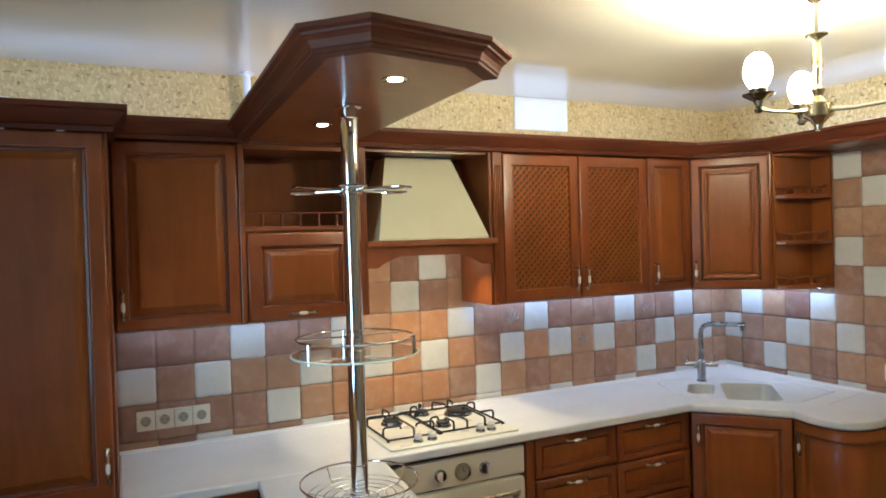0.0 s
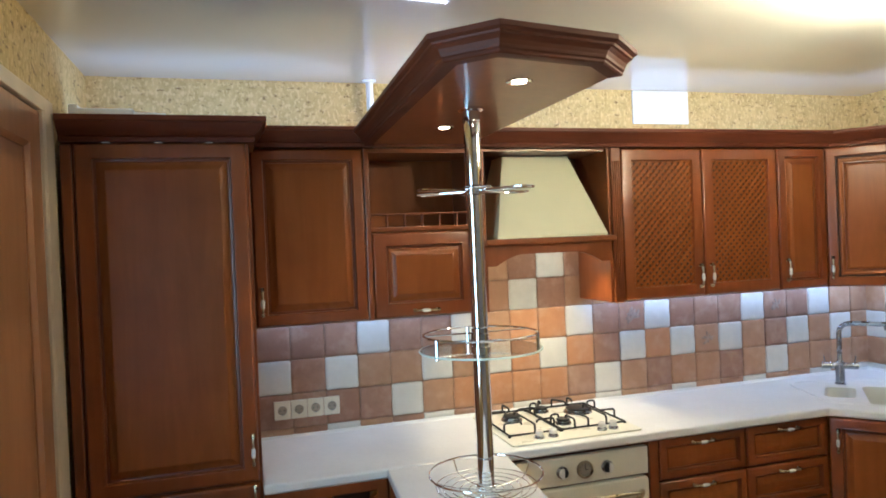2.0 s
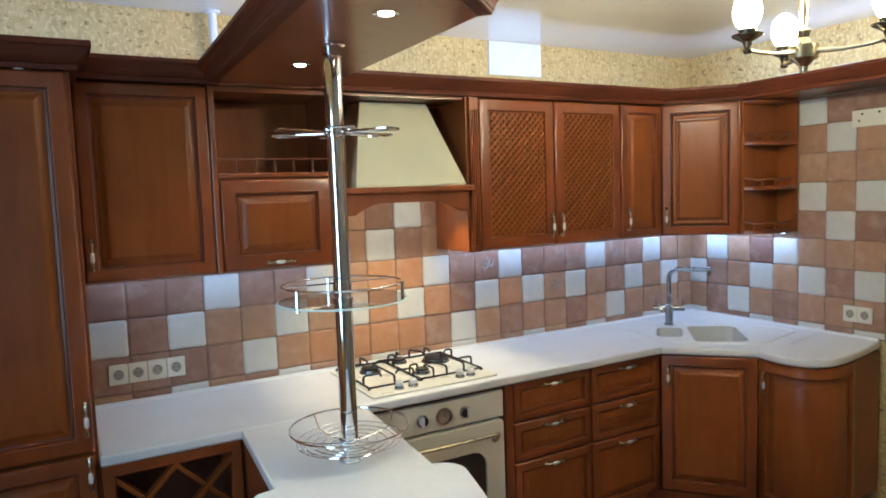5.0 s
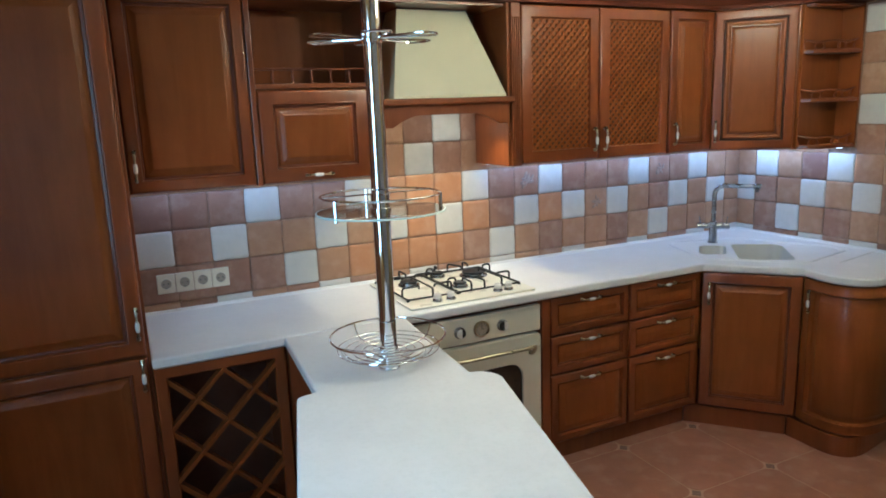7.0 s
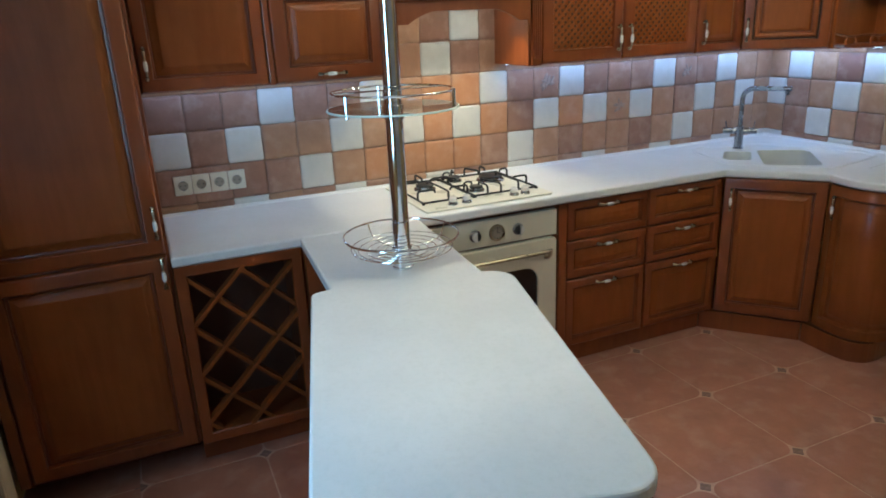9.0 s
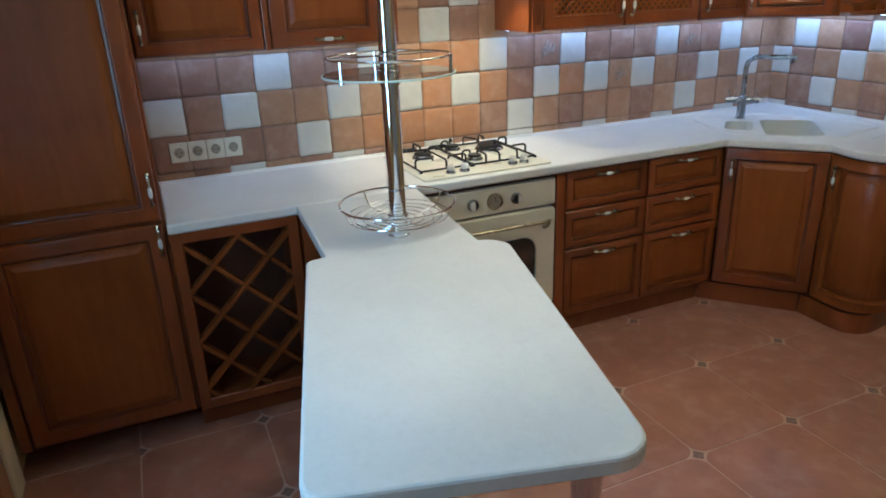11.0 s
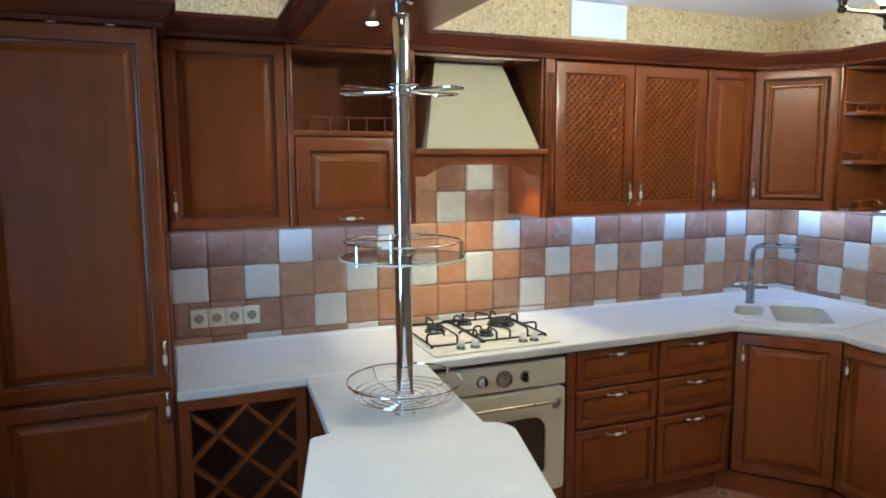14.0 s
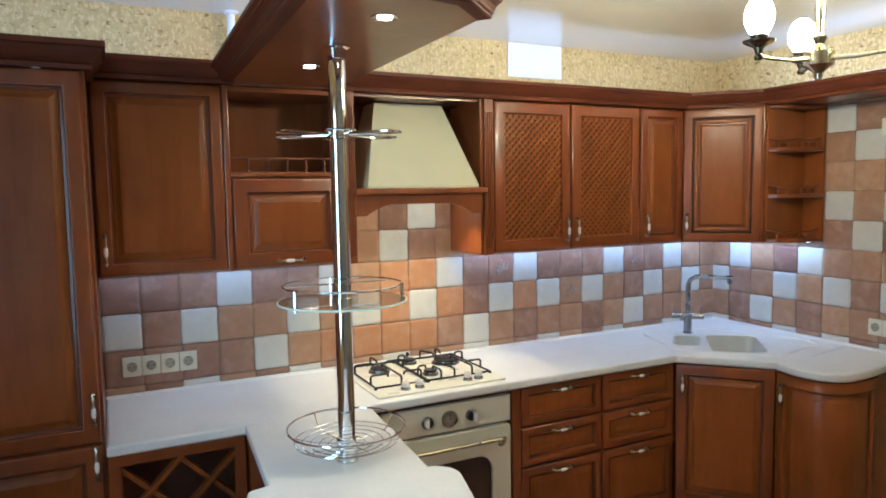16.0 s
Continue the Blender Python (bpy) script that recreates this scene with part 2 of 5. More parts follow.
# ---- mesh helpers ----
def part(name, bm, material, parent=None, label="", smooth=False):
    """Links a bmesh, given in the parent's space, as one mesh object."""
    bmesh.ops.recalc_face_normals(bm, faces=bm.faces)
    me = bpy.data.meshes.new(name)
    bm.to_mesh(me)
    bm.free()
    for m in material if isinstance(material, (list, tuple)) else (material,):
        me.materials.append(m)
    if smooth:
        me.polygons.foreach_set("use_smooth", [True] * len(me.polygons))
        me.set_sharp_from_angle(angle=radians(35))
    ob = new(name, me)
    ob.parent = parent
    if label:
        ob["label"] = label
    return ob


def thing(name, m, label, category, group="", kind=""):
    ob = new(name)
    ob.empty_display_size = 0.05
    ob.matrix_world = m
    return tagged(ob, label, category, group, kind)


def box(bm, x0, x1, y0, y1, z0, z1, bevel=0.0, index=0):
    made = bmesh.ops.create_cube(bm, size=1, matrix=Matrix.Translation(((x0 + x1) / 2, (y0 + y1) / 2, (z0 + z1) / 2))
                                 @ Matrix.Diagonal((x1 - x0, y1 - y0, z1 - z0, 1)))
    vs = made["verts"]
    faces = {f for v in vs for f in v.link_faces}
    for f in faces:
        f.material_index = index
    if bevel:
        bmesh.ops.bevel(bm, geom=list({e for v in vs for e in v.link_edges}), offset=bevel, segments=2, profile=0.5, affect="EDGES")
    return bm


def boxed(*a, **k):
    return box(bmesh.new(), *a, **k)


def tube(bm, points, radius, sides=8, index=0, closed=False):
    """A round bar along points; radius may be a list."""
    pts = [Vector(p) for p in points]
    radii = radius if isinstance(radius, (list, tuple)) else [radius] * len(pts)
    rings, side = [], None
    for i, p in enumerate(pts):
        a = pts[i - 1] if i or closed else p
        b = pts[(i + 1) % len(pts)] if i < len(pts) - 1 or closed else p
        d = (b - a).normalized()
        if side is None:
            side = d.orthogonal().normalized()
        side = (side - d * side.dot(d)).normalized()
        up = d.cross(side)
        rings.append([bm.verts.new(p + radii[i] * (math.cos(2 * math.pi * k / sides) * side + math.sin(2 * math.pi * k / sides) * up)) for k in range(sides)])
    pairs = list(zip(rings, rings[1:])) + ([(rings[-1], rings[0])] if closed else [])
    for r, s in pairs:
        for k in range(sides):
            bm.faces.new((r[k], r[(k + 1) % sides], s[(k + 1) % sides], s[k])).material_index = index
    if not closed:
        bm.faces.new(rings[0]).material_index = index
        bm.faces.new(rings[-1]).material_index = index
    return bm


def lathe(bm, profile, sides=20, at=(0, 0, 0), index=0, axis="z"):
    """A turned form: profile of (radius, height)."""
    rings = []
    for r, h in profile:
        ring = []
        for k in range(sides):
            a = 2 * math.pi * k / sides
            u, v = r * math.cos(a), r * math.sin(a)
            p = (u, v, h) if axis == "z" else (u, -h, v)
            ring.append(bm.verts.new((p[0] + at[0], p[1] + at[1], p[2] + at[2])))
        rings.append(ring)
    for r, s in zip(rings, rings[1:]):
        for k in range(sides):
            bm.faces.new((r[k], r[(k + 1) % sides], s[(k + 1) % sides], s[k])).material_index = index
    for ring in (rings[0], rings[-1]):
        bm.faces.new(ring).material_index = index
    return bm


def circle(r, z, n=40, cx=0.0, cy=0.0):
    return [(cx + r * math.cos(2 * math.pi * k / n), cy + r * math.sin(2 * math.pi * k / n), z) for k in range(n)]


def rounded(points, n=6):
    """A polygon of (x, y, radius) with its corners rounded."""
    out = []
    for i, (x, y, r) in enumerate(points):
        p, a, b = Vector((x, y)), Vector(points[i - 1][:2]), Vector(points[(i + 1) % len(points)][:2])
        if r <= 0:
            out.append((x, y))
            continue
        u, v = (a - p).normalized(), (b - p).normalized()
        half = u.angle(v) / 2
        d = r / math.tan(half)
        c = p + (u + v).normalized() * (r / math.sin(half))
        s, e = p + u * d - c, p + v * d - c
        for k in range(n + 1):
            t = k / n
            w = (s * (1 - t) + e * t).normalized() * r
            out.append(tuple(c + w))
    return out


def offset(points, d, closed=True):
    """The outline moved to its right-hand side by d."""
    out, n = [], len(points)
    for i in range(n):
        p = Vector(points[i])
        dirs = []
        if i or closed:
            dirs.append((p - Vector(points[i - 1])).normalized())
        if i < n - 1 or closed:
            dirs.append((Vector(points[(i + 1) % n]) - p).normalized())
        ns = [Vector((q.y, -q.x)) for q in dirs]
        m = sum(ns, Vector((0, 0)))
        m = m.normalized()
        out.append(tuple(p + m * d / max(0.35, m.dot(ns[0]))))
    return out


def slab(outer, holes, z0, z1, r=0.006, bm=None):
    """A plate with rounded upper and lower edges; outer runs clockwise seen from above."""
    bm = bm or bmesh.new()
    loops = [(outer, 1)] + [(h, 0) for h in holes]

    def cover(z, inset):
        edges = []
        rings = []
        for pts, edge in loops:
            q = offset(pts, inset) if edge else pts
            vs = [bm.verts.new((x, y, z)) for x, y in q]
            edges += [bm.edges.new((vs[i], vs[(i + 1) % len(vs)])) for i in range(len(vs))]
            rings.append(vs)
        bmesh.ops.triangle_fill(bm, edges=edges, use_beauty=True)
        return rings

    top, bottom = cover(z1, r), cover(z0, r)
    for k, (pts, edge) in enumerate(loops):
        chain = [top[k]]
        if edge:
            for ins, z in ((r * 0.3, z1 - r * 0.3), (0, z1 - r), (0, z0 + r)):
                chain.append([bm.verts.new((x, y, z)) for x, y in offset(pts, ins)])
        chain.append(bottom[k])
        for a, b in zip(chain, chain[1:]):
            for i in range(len(a)):
                j = (i + 1) % len(a)
                bm.faces.new((a[i], a[j], b[j], b[i]))
    return bm


def sweep(path, profile, bm=None):
    """A moulding: profile of (outward, height), along path, outward to its right-hand side, ends cut square."""
    bm = bm or bmesh.new()
    rings = []
    lines = [offset(path, o, closed=False) for o, _ in profile]
    for i in range(len(path)):
        rings.append([bm.verts.new((*lines[k][i], profile[k][1])) for k in range(len(profile))])
    n = len(profile)
    for a, b in zip(rings, rings[1:]):
        for k in range(n):
            bm.faces.new((a[k], a[(k + 1) % n], b[(k + 1) % n], b[k]))
    bm.faces.new(rings[0])
    bm.faces.new(rings[-1])
    return bm


def ringed(rings, bm=None, x0=0.0, z0=0.0, w=1.0, h=1.0, cap=True, back=True, index=0):
    """Rectangular rings of (inset, y) from the back of a panel to its middle."""
    bm = bm or bmesh.new()
    loops = []
    for inset, y in rings:
        a, b, c, d = x0 + inset, x0 + w - inset, z0 + inset, z0 + h - inset
        loops.append([bm.verts.new(p) for p in ((a, y, c), (b, y, c), (b, y, d), (a, y, d))])
    for p, q in zip(loops, loops[1:]):
        for i in range(4):
            bm.faces.new((p[i], p[(i + 1) % 4], q[(i + 1) % 4], q[i])).material_index = index
    if cap:
        bm.faces.new(loops[-1]).material_index = index
    if back:
        bm.faces.new(loops[0]).material_index = index
    return bm


def smooth_line(points, times=2):
    """Corner cutting that keeps both ends."""
    for _ in range(times):
        cut = [points[0]]
        for (xa, ya), (xb, yb) in zip(points, points[1:]):
            cut += [(xa * 0.75 + xb * 0.25, ya * 0.75 + yb * 0.25), (xa * 0.25 + xb * 0.75, ya * 0.25 + yb * 0.75)]
        points = cut + [points[-1]]
    return points


# ---- cabinet parts ----
def handle(parent, x, y, z, flat=False, size=1.0, tilt=0.0):
    """A bow handle with brass ends and an oval porcelain grip."""
    bm = bmesh.new()
    s = size
    pts = [(0, 0.0, 0.052), (0, -0.014, 0.055), (0, -0.022, 0.044), (0, -0.024, 0.028), (0, -0.024, 0), (0, -0.024, -0.028), (0, -0.020, -0.042), (0, -0.010, -0.050), (0, 0, -0.047)]
    tube(bm, [tuple(c * s for c in p) for p in pts], [r * s for r in (0.007, 0.0075, 0.0055, 0.004, 0.003, 0.004, 0.0055, 0.007, 0.0065)], 8)
    bmesh.ops.create_uvsphere(bm, u_segments=10, v_segments=8, radius=1, matrix=Matrix.Translation((0, -0.025 * s, -0.004 * s)) @ Matrix.Diagonal((0.0080 * s, 0.0072 * s, 0.024 * s, 1)))
    for f in bm.faces:
        c = f.calc_center_median()
        if len(f.verts) < 5 and abs(c.z + 0.004 * s) < 0.0262 * s and (c.x ** 2 + (c.y + 0.025 * s) ** 2) > (0.0042 * s) ** 2 and c.y < -0.015 * s:
            f.material_index = 1
    ob = part("handle", bm, (BRONZE, PORCELAIN), parent, "brass bow handle with oval porcelain grip", smooth=True)
    ob.matrix_basis = pose(x, y, z, 0, (90 if flat else 0) + tilt, 0)
    return ob


def raised_door(parent, x0, z0, w, h, y, hx=None, hz=None, flat=False, stile=0.050, name="door", raise_by=0.012, patina=False):
    """A framed door with a bevelled raised panel; front towards -y."""
    s = stile
    frame_rings = [(0.0, y), (0.0, y - 0.009), (0.0025, y - 0.0155), (0.0065, y - 0.0198), (0.012, y - 0.0216), (s - 0.012, y - 0.0216), (s - 0.007, y - 0.0236), (s - 0.004, y - 0.0228), (s - 0.001, y - 0.017), (s, y - 0.008), (s, y)]
    door = part(name, ringed(frame_rings, None, x0, z0, w, h, cap=False, back=False), WOOD, parent, smooth=True)
    part("bead", ringed([(s - 0.003, y - 0.0085), (s + (0.0045 if patina else 0.009), y - (0.0085 if patina else 0.0065)), (s + (0.006 if patina else 0.011), y - 0.004)], None, x0, z0, w, h, cap=False, back=False), DARK if patina else PATINA, door, "dark patina groove" if patina else "dark stained groove")
    k = raise_by / 0.012
    if patina:
        steps = [(0.004, 0.004), (0.006, 0.012), (0.010, 0.018), (0.014, 0.0195), (0.019, 0.0185), (0.028, 0.010), (0.030, 0.0085), (0.035, 0.0085), (0.037, 0.013), (0.043, 0.0175), (0.050, 0.0195), (0.054, 0.0196)]
        part("inner_groove", ringed([(s + 0.0290, y - 0.0094), (s + 0.0350, y - 0.0094), (s + 0.0355, y - 0.007)], None, x0, z0, w, h, cap=False, back=False), PATINA, door, "dark patina groove")
    else:
        steps = [(0.007, 0.003), (0.009, 0.0080), (0.0115, 0.0105), (0.014, 0.0112), (0.026, 0.0120 + 0.005 * k), (0.034, 0.0128 + 0.0085 * k), (0.0365, 0.0131 + 0.0098 * k), (0.040, 0.0132 + 0.0103 * k), (0.0435, 0.0132 + 0.0100 * k)]
    part("panel", ringed([(s + a, y - b) for a, b in steps], None, x0, z0, w, h, back=False), PANEL, door, "raised wood panel", smooth=True)
    if hx is not None:
        handle(door, hx, y - 0.021, hz, flat)
    return door


def lattice_door(parent, x0, z0, w, h, y, hx, hz, stile=0.060):
    s = stile
    door = part("door", ringed([(0.0, y), (0.0, y - 0.009), (0.0025, y - 0.0155), (0.0065, y - 0.0198), (0.012, y - 0.0216), (s - 0.016, y - 0.0216), (s - 0.010, y - 0.0238), (s - 0.006, y - 0.0228), (s - 0.002, y - 0.017), (s, y - 0.008), (s, y)], None, x0, z0, w, h, cap=False, back=False), WOOD, parent, smooth=True)
    bm = bmesh.new()
    a0, a1, b0, b1 = x0 + s - 0.004, x0 + w - s + 0.004, z0 + s - 0.004, z0 + h - s + 0.004
    step, half = 0.034, 0.0056
    for sign, ya, yb in ((1, y - 0.0155, y - 0.0105), (-1, y - 0.0105, y - 0.0055)):
        n = int((w + h) / step) + 2
        for k in range(-n, n):
            # line z = b0 + sign * (x - a0) + k * step, clipped to the opening
            pts = []
            for x in (a0, a1):
                z = b0 + sign * (x - a0) + k * step
                if b0 <= z <= b1:
                    pts.append((x, z))
            for z in (b0, b1):
                x = a0 + sign * (z - b0 - k * step)
                if a0 < x < a1:
                    pts.append((x, z))
            if len(pts) < 2:
                continue
            pts.sort()
            (xa, za), (xb, zb) = pts[0], pts[-1]
            if abs(xb - xa) < 0.01:
                continue
            d = Vector((xb - xa, zb - za)).normalized()
            nx, nz = -d.y * half, d.x * half
            v = [bm.verts.new((px, yy, pz)) for yy in (ya, yb) for px, pz in ((xa + nx, za + nz), (xb + nx, zb + nz), (xb - nx, zb - nz), (xa - nx, za - nz))]
            for q in ((0, 1, 2, 3), (4, 5, 6, 7), (0, 1, 5, 4), (2, 3, 7, 6)):
                bm.faces.new([v[i] for i in q])
    part("lattice", bm, PANEL, door, "diagonal wooden lattice")
    # added sheet close behind the slats, coloured like the cabinet's shaded inside
    part("shade_sheet", boxed(a0, a1, y - 0.003, y - 0.001, b0, b1), HOLES, door)
    handle(door, hx, y - 0.021, hz)
    return door


# ---- structure ----
XL, XR, YB, YF, ZC = -0.625, 3.43, 0.0, -4.6, 2.430
TILE, ZROW = 0.15, 1.34


def structure(name, bm, material, label, category="wall"):
    return tagged(part(name, bm, material), label, category, kind="structure")


floor = structure("floor", boxed(XL - 0.12, XR + 0.12, YF - 0.12, 0.12, -0.10, -0.0022), FGROUT, "pale grout bed under terracotta floor tiles", "floor")
structure("ceiling", boxed(XL - 0.12, XR + 0.12, YF - 0.12, 0.12, ZC, ZC + 0.06), CEILING, "glossy cream stretch ceiling", "ceiling")
wall_back = structure("wall_back", boxed(XL, XR, 0.0, 0.12, 0, ZC), WALLPAPER, "yellow fleck wallpaper wall above the kitchen")
wall_right = structure("wall_right", boxed(XR, XR + 0.12, YF - 0.12, 0.12, 0, ZC), WALLPAPER, "yellow fleck wallpaper side wall")
# the left wall is open at the doorway
DY0, DY1, DZ = -0.70, -1.60, 2.145
WY0, WY1, WZ0, WZ1 = -1.69, -2.35, 0.85, 2.15
bm = boxed(XL - 0.12, XL, DY0, 0.12, 0, ZC)
box(bm, XL - 0.12, XL, DY1, DY0, DZ, ZC)
box(bm, XL - 0.12, XL, WY0, DY1, 0, ZC)
box(bm, XL - 0.12, XL, WY1, WY0, 0, WZ0)
box(bm, XL - 0.12, XL, WY1, WY0, WZ1, ZC)
box(bm, XL - 0.12, XL, YF - 0.12, WY1, 0, ZC)
structure("wall_left", bm, WALLPAPER, "yellow fleck wallpaper wall with a doorway and a window")
structure("wall_front", boxed(XL, XR, YF - 0.12, YF, 0, ZC), PLASTER, "plain painted wall opposite the kitchen")
window = tagged(new("window_1"), "white window with a single clear pane", "window", kind="structure")
bm = boxed(XL - 0.10, XL - 0.05, WY0 - 0.06, WY0, WZ0, WZ1, bevel=0.004)
for ya, yb, za, zb in ((WY1, WY1 + 0.06, WZ0, WZ1), (WY1 + 0.06, WY0 - 0.06, WZ0, WZ0 + 0.06), (WY1 + 0.06, WY0 - 0.06, WZ1 - 0.06, WZ1)):
    box(bm, XL - 0.10, XL - 0.05, ya, yb, za, zb, bevel=0.004)
part("window_frame", bm, WHITE, window)
pane = part("pane", boxed(XL - 0.08, XL - 0.075, WY1 + 0.06, WY0 - 0.06, WZ0 + 0.06, WZ1 - 0.06), PANE, window)
pane.visible_shadow = False

# doorway in the left wall: pale casing, brown door leaf
casing = tagged(new("door_casing"), "pale wooden casing round the doorway", "door casing", kind="structure")
bm = boxed(XL - 0.12, XL + 0.016, DY0 - 0.030, DY0, 0, DZ, bevel=0.003)
box(bm, XL + 0.0005, XL + 0.018, DY0 - 0.012, DY0 + 0.092, 0, DZ + 0.045, bevel=0.004)
part("jamb", bm, CASING, casing)
part("jamb", boxed(XL - 0.12, XL + 0.018, DY1, DY1 + 0.035, 0, DZ, bevel=0.004), CASING, casing)
part("head", boxed(XL - 0.12, XL + 0.018, DY1, DY0, DZ, DZ + 0.045, bevel=0.004), CASING, casing)
door_1 = tagged(new("door_1"), "closed brown wooden door in a pale casing", "door", kind="structure")
door_1.matrix_world = pose(XL - 0.022, DY1 + 0.037, 0.005, 0, 0, 90)
DW = DY0 - DY1 - 0.074
bm = ringed([(0, 0), (0, -0.028), (0.003, -0.031), (0.11, -0.031), (0.125, -0.020), (0.125, 0)], None, 0, 0, DW, DZ - 0.012, cap=False, back=False)
part("leaf_frame", bm, DOORWOOD, door_1)
part("leaf_panel", ringed([(0.124, -0.004), (0.124, -0.014), (0.17, -0.026), (0.18, -0.027)], None, 0, 0, DW, DZ - 0.012), DOORWOOD, door_1)

# ---- tall unit ----
tall = thing("tall_cabinet", pose(-0.60, 0, 0), "tall cherry wood fridge cabinet with two raised-panel doors", "cabinet")
part("body", boxed(0, 0.602, -0.565, -0.004, 0.10, 2.09, bevel=0.0015), WOOD, tall)
part("plinth", boxed(0.0, 0.595, -0.42, -0.01, 0.0, 0.10), CORNICE, tall)
part("pilaster", boxed(0.0, 0.034, -0.586, -0.565, 0.10, 2.06, bevel=0.004), WOOD, tall)
raised_door(tall, 0.040, 0.862, 0.552, 1.205, -0.566, 0.573, 0.975, stile=0.056)
raised_door(tall, 0.040, 0.105, 0.552, 0.750, -0.566, 0.573, 0.795, stile=0.056)
CROWN = [(-0.02, 2.068), (0.022, 2.068), (0.026, 2.082), (0.020, 2.088), (0.034, 2.100), (0.050, 2.118), (0.056, 2.130), (0.066, 2.134), (0.066, 2.152), (-0.02, 2.152)]
part("crown", sweep([(0.0, -0.575), (0.600, -0.575), (0.600, -0.02)], CROWN), CORNICE, tall, "dark moulded crown", smooth=True)
for x in (0.14, 0.305, 0.47):
    part("lamp", lathe(bmesh.new(), [(0.001, 2.0676), (0.011, 2.0676), (0.013, 2.0679), (0.013, 2.072)], 16, (x, -0.577, 0)), SMALLSPOT, tall, "small round crown lamp")

# ---- wall cabinets ----
ZU0, ZU1, YD = 1.375, 2.085, -0.309
HU = ZU1 - ZU0


def wall_cabinet(x0, x1, label):
    ob = thing("wall_cabinet", pose(x0, 0, ZU0), label, "cabinet", "wall cabinets")
    part("body", boxed(0, x1 - x0 - 0.001, YD + 0.001, -0.012, 0, HU, bevel=0.0015), WOOD, ob)
    return ob


cab = wall_cabinet(0.004, 0.458, "cherry wood wall cabinet with one raised-panel door")
raised_door(cab, 0.004, 0.003, 0.446, HU - 0.006, YD, 0.030, 0.10, stile=0.048)

# niche cabinet: open shelf with a gallery above a flap door
cab = thing("niche_cabinet", pose(0.460, 0, ZU0), "cherry wood wall cabinet with open niche and flap door", "cabinet", "wall cabinets")
NW = 0.490
part("side_panel", boxed(-0.0035, 0.018, YD - 0.018, -0.012, 0, HU, bevel=0.003), WOOD, cab)
part("side_panel", boxed(NW - 0.018, NW, YD - 0.012, -0.012, 0, HU, bevel=0.002), WOOD, cab)
part("back_panel", boxed(0.018, NW - 0.018, -0.022, -0.012, 0, HU), PANEL, cab)
part("top_panel", boxed(0.018, NW - 0.018, YD, -0.022, HU - 0.018, HU), WOOD, cab)
part("shelf", boxed(0.018, NW - 0.018, YD - 0.014, -0.022, 0.362, 0.382, bevel=0.004), WOOD, cab)
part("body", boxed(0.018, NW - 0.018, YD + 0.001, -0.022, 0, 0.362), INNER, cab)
raised_door(cab, 0.020, 0.003, NW - 0.048, 0.356, YD, 0.235, 0.030, flat=True, stile=0.060)
rail = part("gallery_rail", boxed(0.018, NW - 0.018, YD - 0.010, YD + 0.002, 0.431, 0.439, bevel=0.003), PATINA, cab)
for k in range(5):
    part("baluster", lathe(bmesh.new(), [(0.006, 0.382), (0.006, 0.388), (0.003, 0.393), (0.0065, 0.403), (0.0045, 0.413), (0.0035, 0.421), (0.006, 0.426), (0.006, 0.431)], 10, (0.088 + 0.0765 * k, YD - 0.003, 0)), PATINA, rail, smooth=True)

# hood in a wooden surround
hood = thing("range_hood", pose(0.952, 0, ZU0), "cream pyramid range hood in a wooden surround with arched valance", "range hood")
HW = 0.648
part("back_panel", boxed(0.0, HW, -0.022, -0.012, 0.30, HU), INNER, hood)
part("side_panel", boxed(0.0, 0.018, -0.322, -0.012, 0, HU, bevel=0.002), WOOD, hood)
part("side_panel", boxed(HW - 0.018, HW, -0.322, -0.012, 0, HU, bevel=0.002), WOOD, hood)
part("top_panel", boxed(0.018, HW - 0.018, -0.30, -0.022, HU - 0.012, HU), WOOD, hood)
for x0 in (-0.022, HW - 0.005):
    bm = boxed(x0, x0 + 0.048, -0.338, -0.322, 0.0, HU, bevel=0.002)
    for k in range(4):
        box(bm, x0 + 0.007 + 0.0095 * k, x0 + 0.0125 + 0.0095 * k, -0.343, -0.337, 0.03, HU - 0.06, bevel=0.002)
    part("pilaster", bm, WOOD, hood, "fluted pilaster")
# arched valance
bm = bmesh.new()
low, n = [], 24
for k in range(n + 1):
    t = k / n
    x = 0.018 + (HW - 0.036) * t
    e = min(t, 1 - t)
    z = 0.195 + 0.048 * min(1.0, max(0.0, (e - 0.10) / 0.16)) ** 0.6
    low.append((x, z))
fr = [[bm.verts.new((x, y, z)) for x, z in low] for y in (-0.336, -0.318)]
up = [[bm.verts.new((x, y, 0.285)) for x, z in low] for y in (-0.336, -0.318)]
for i in range(n):
    for q in ((fr[0][i], fr[0][i + 1], up[0][i + 1], up[0][i]), (fr[1][i], fr[1][i + 1], up[1][i + 1], up[1][i]), (fr[0][i], fr[0][i + 1], fr[1][i + 1], fr[1][i])):
        bm.faces.new(q)
part("valance", bm, WOOD, hood, "arched wooden valance")
part("mantel", boxed(0.018, HW - 0.0, -0.362, -0.026, 0.285, 0.312, bevel=0.006), WOOD, hood)
bm = bmesh.new()
b = [bm.verts.new(p) for p in ((0.078, -0.340, 0.313), (0.612, -0.340, 0.313), (0.612, -0.026, 0.313), (0.078, -0.026, 0.313))]
b2 = [bm.verts.new(p) for p in ((0.078, -0.340, 0.322), (0.612, -0.340, 0.322), (0.612, -0.026, 0.322), (0.078, -0.026, 0.322))]
t = [bm.verts.new(p) for p in ((0.182, -0.160, HU - 0.016), (0.514, -0.160, HU - 0.016), (0.514, -0.026, HU - 0.016), (0.182, -0.026, HU - 0.016))]
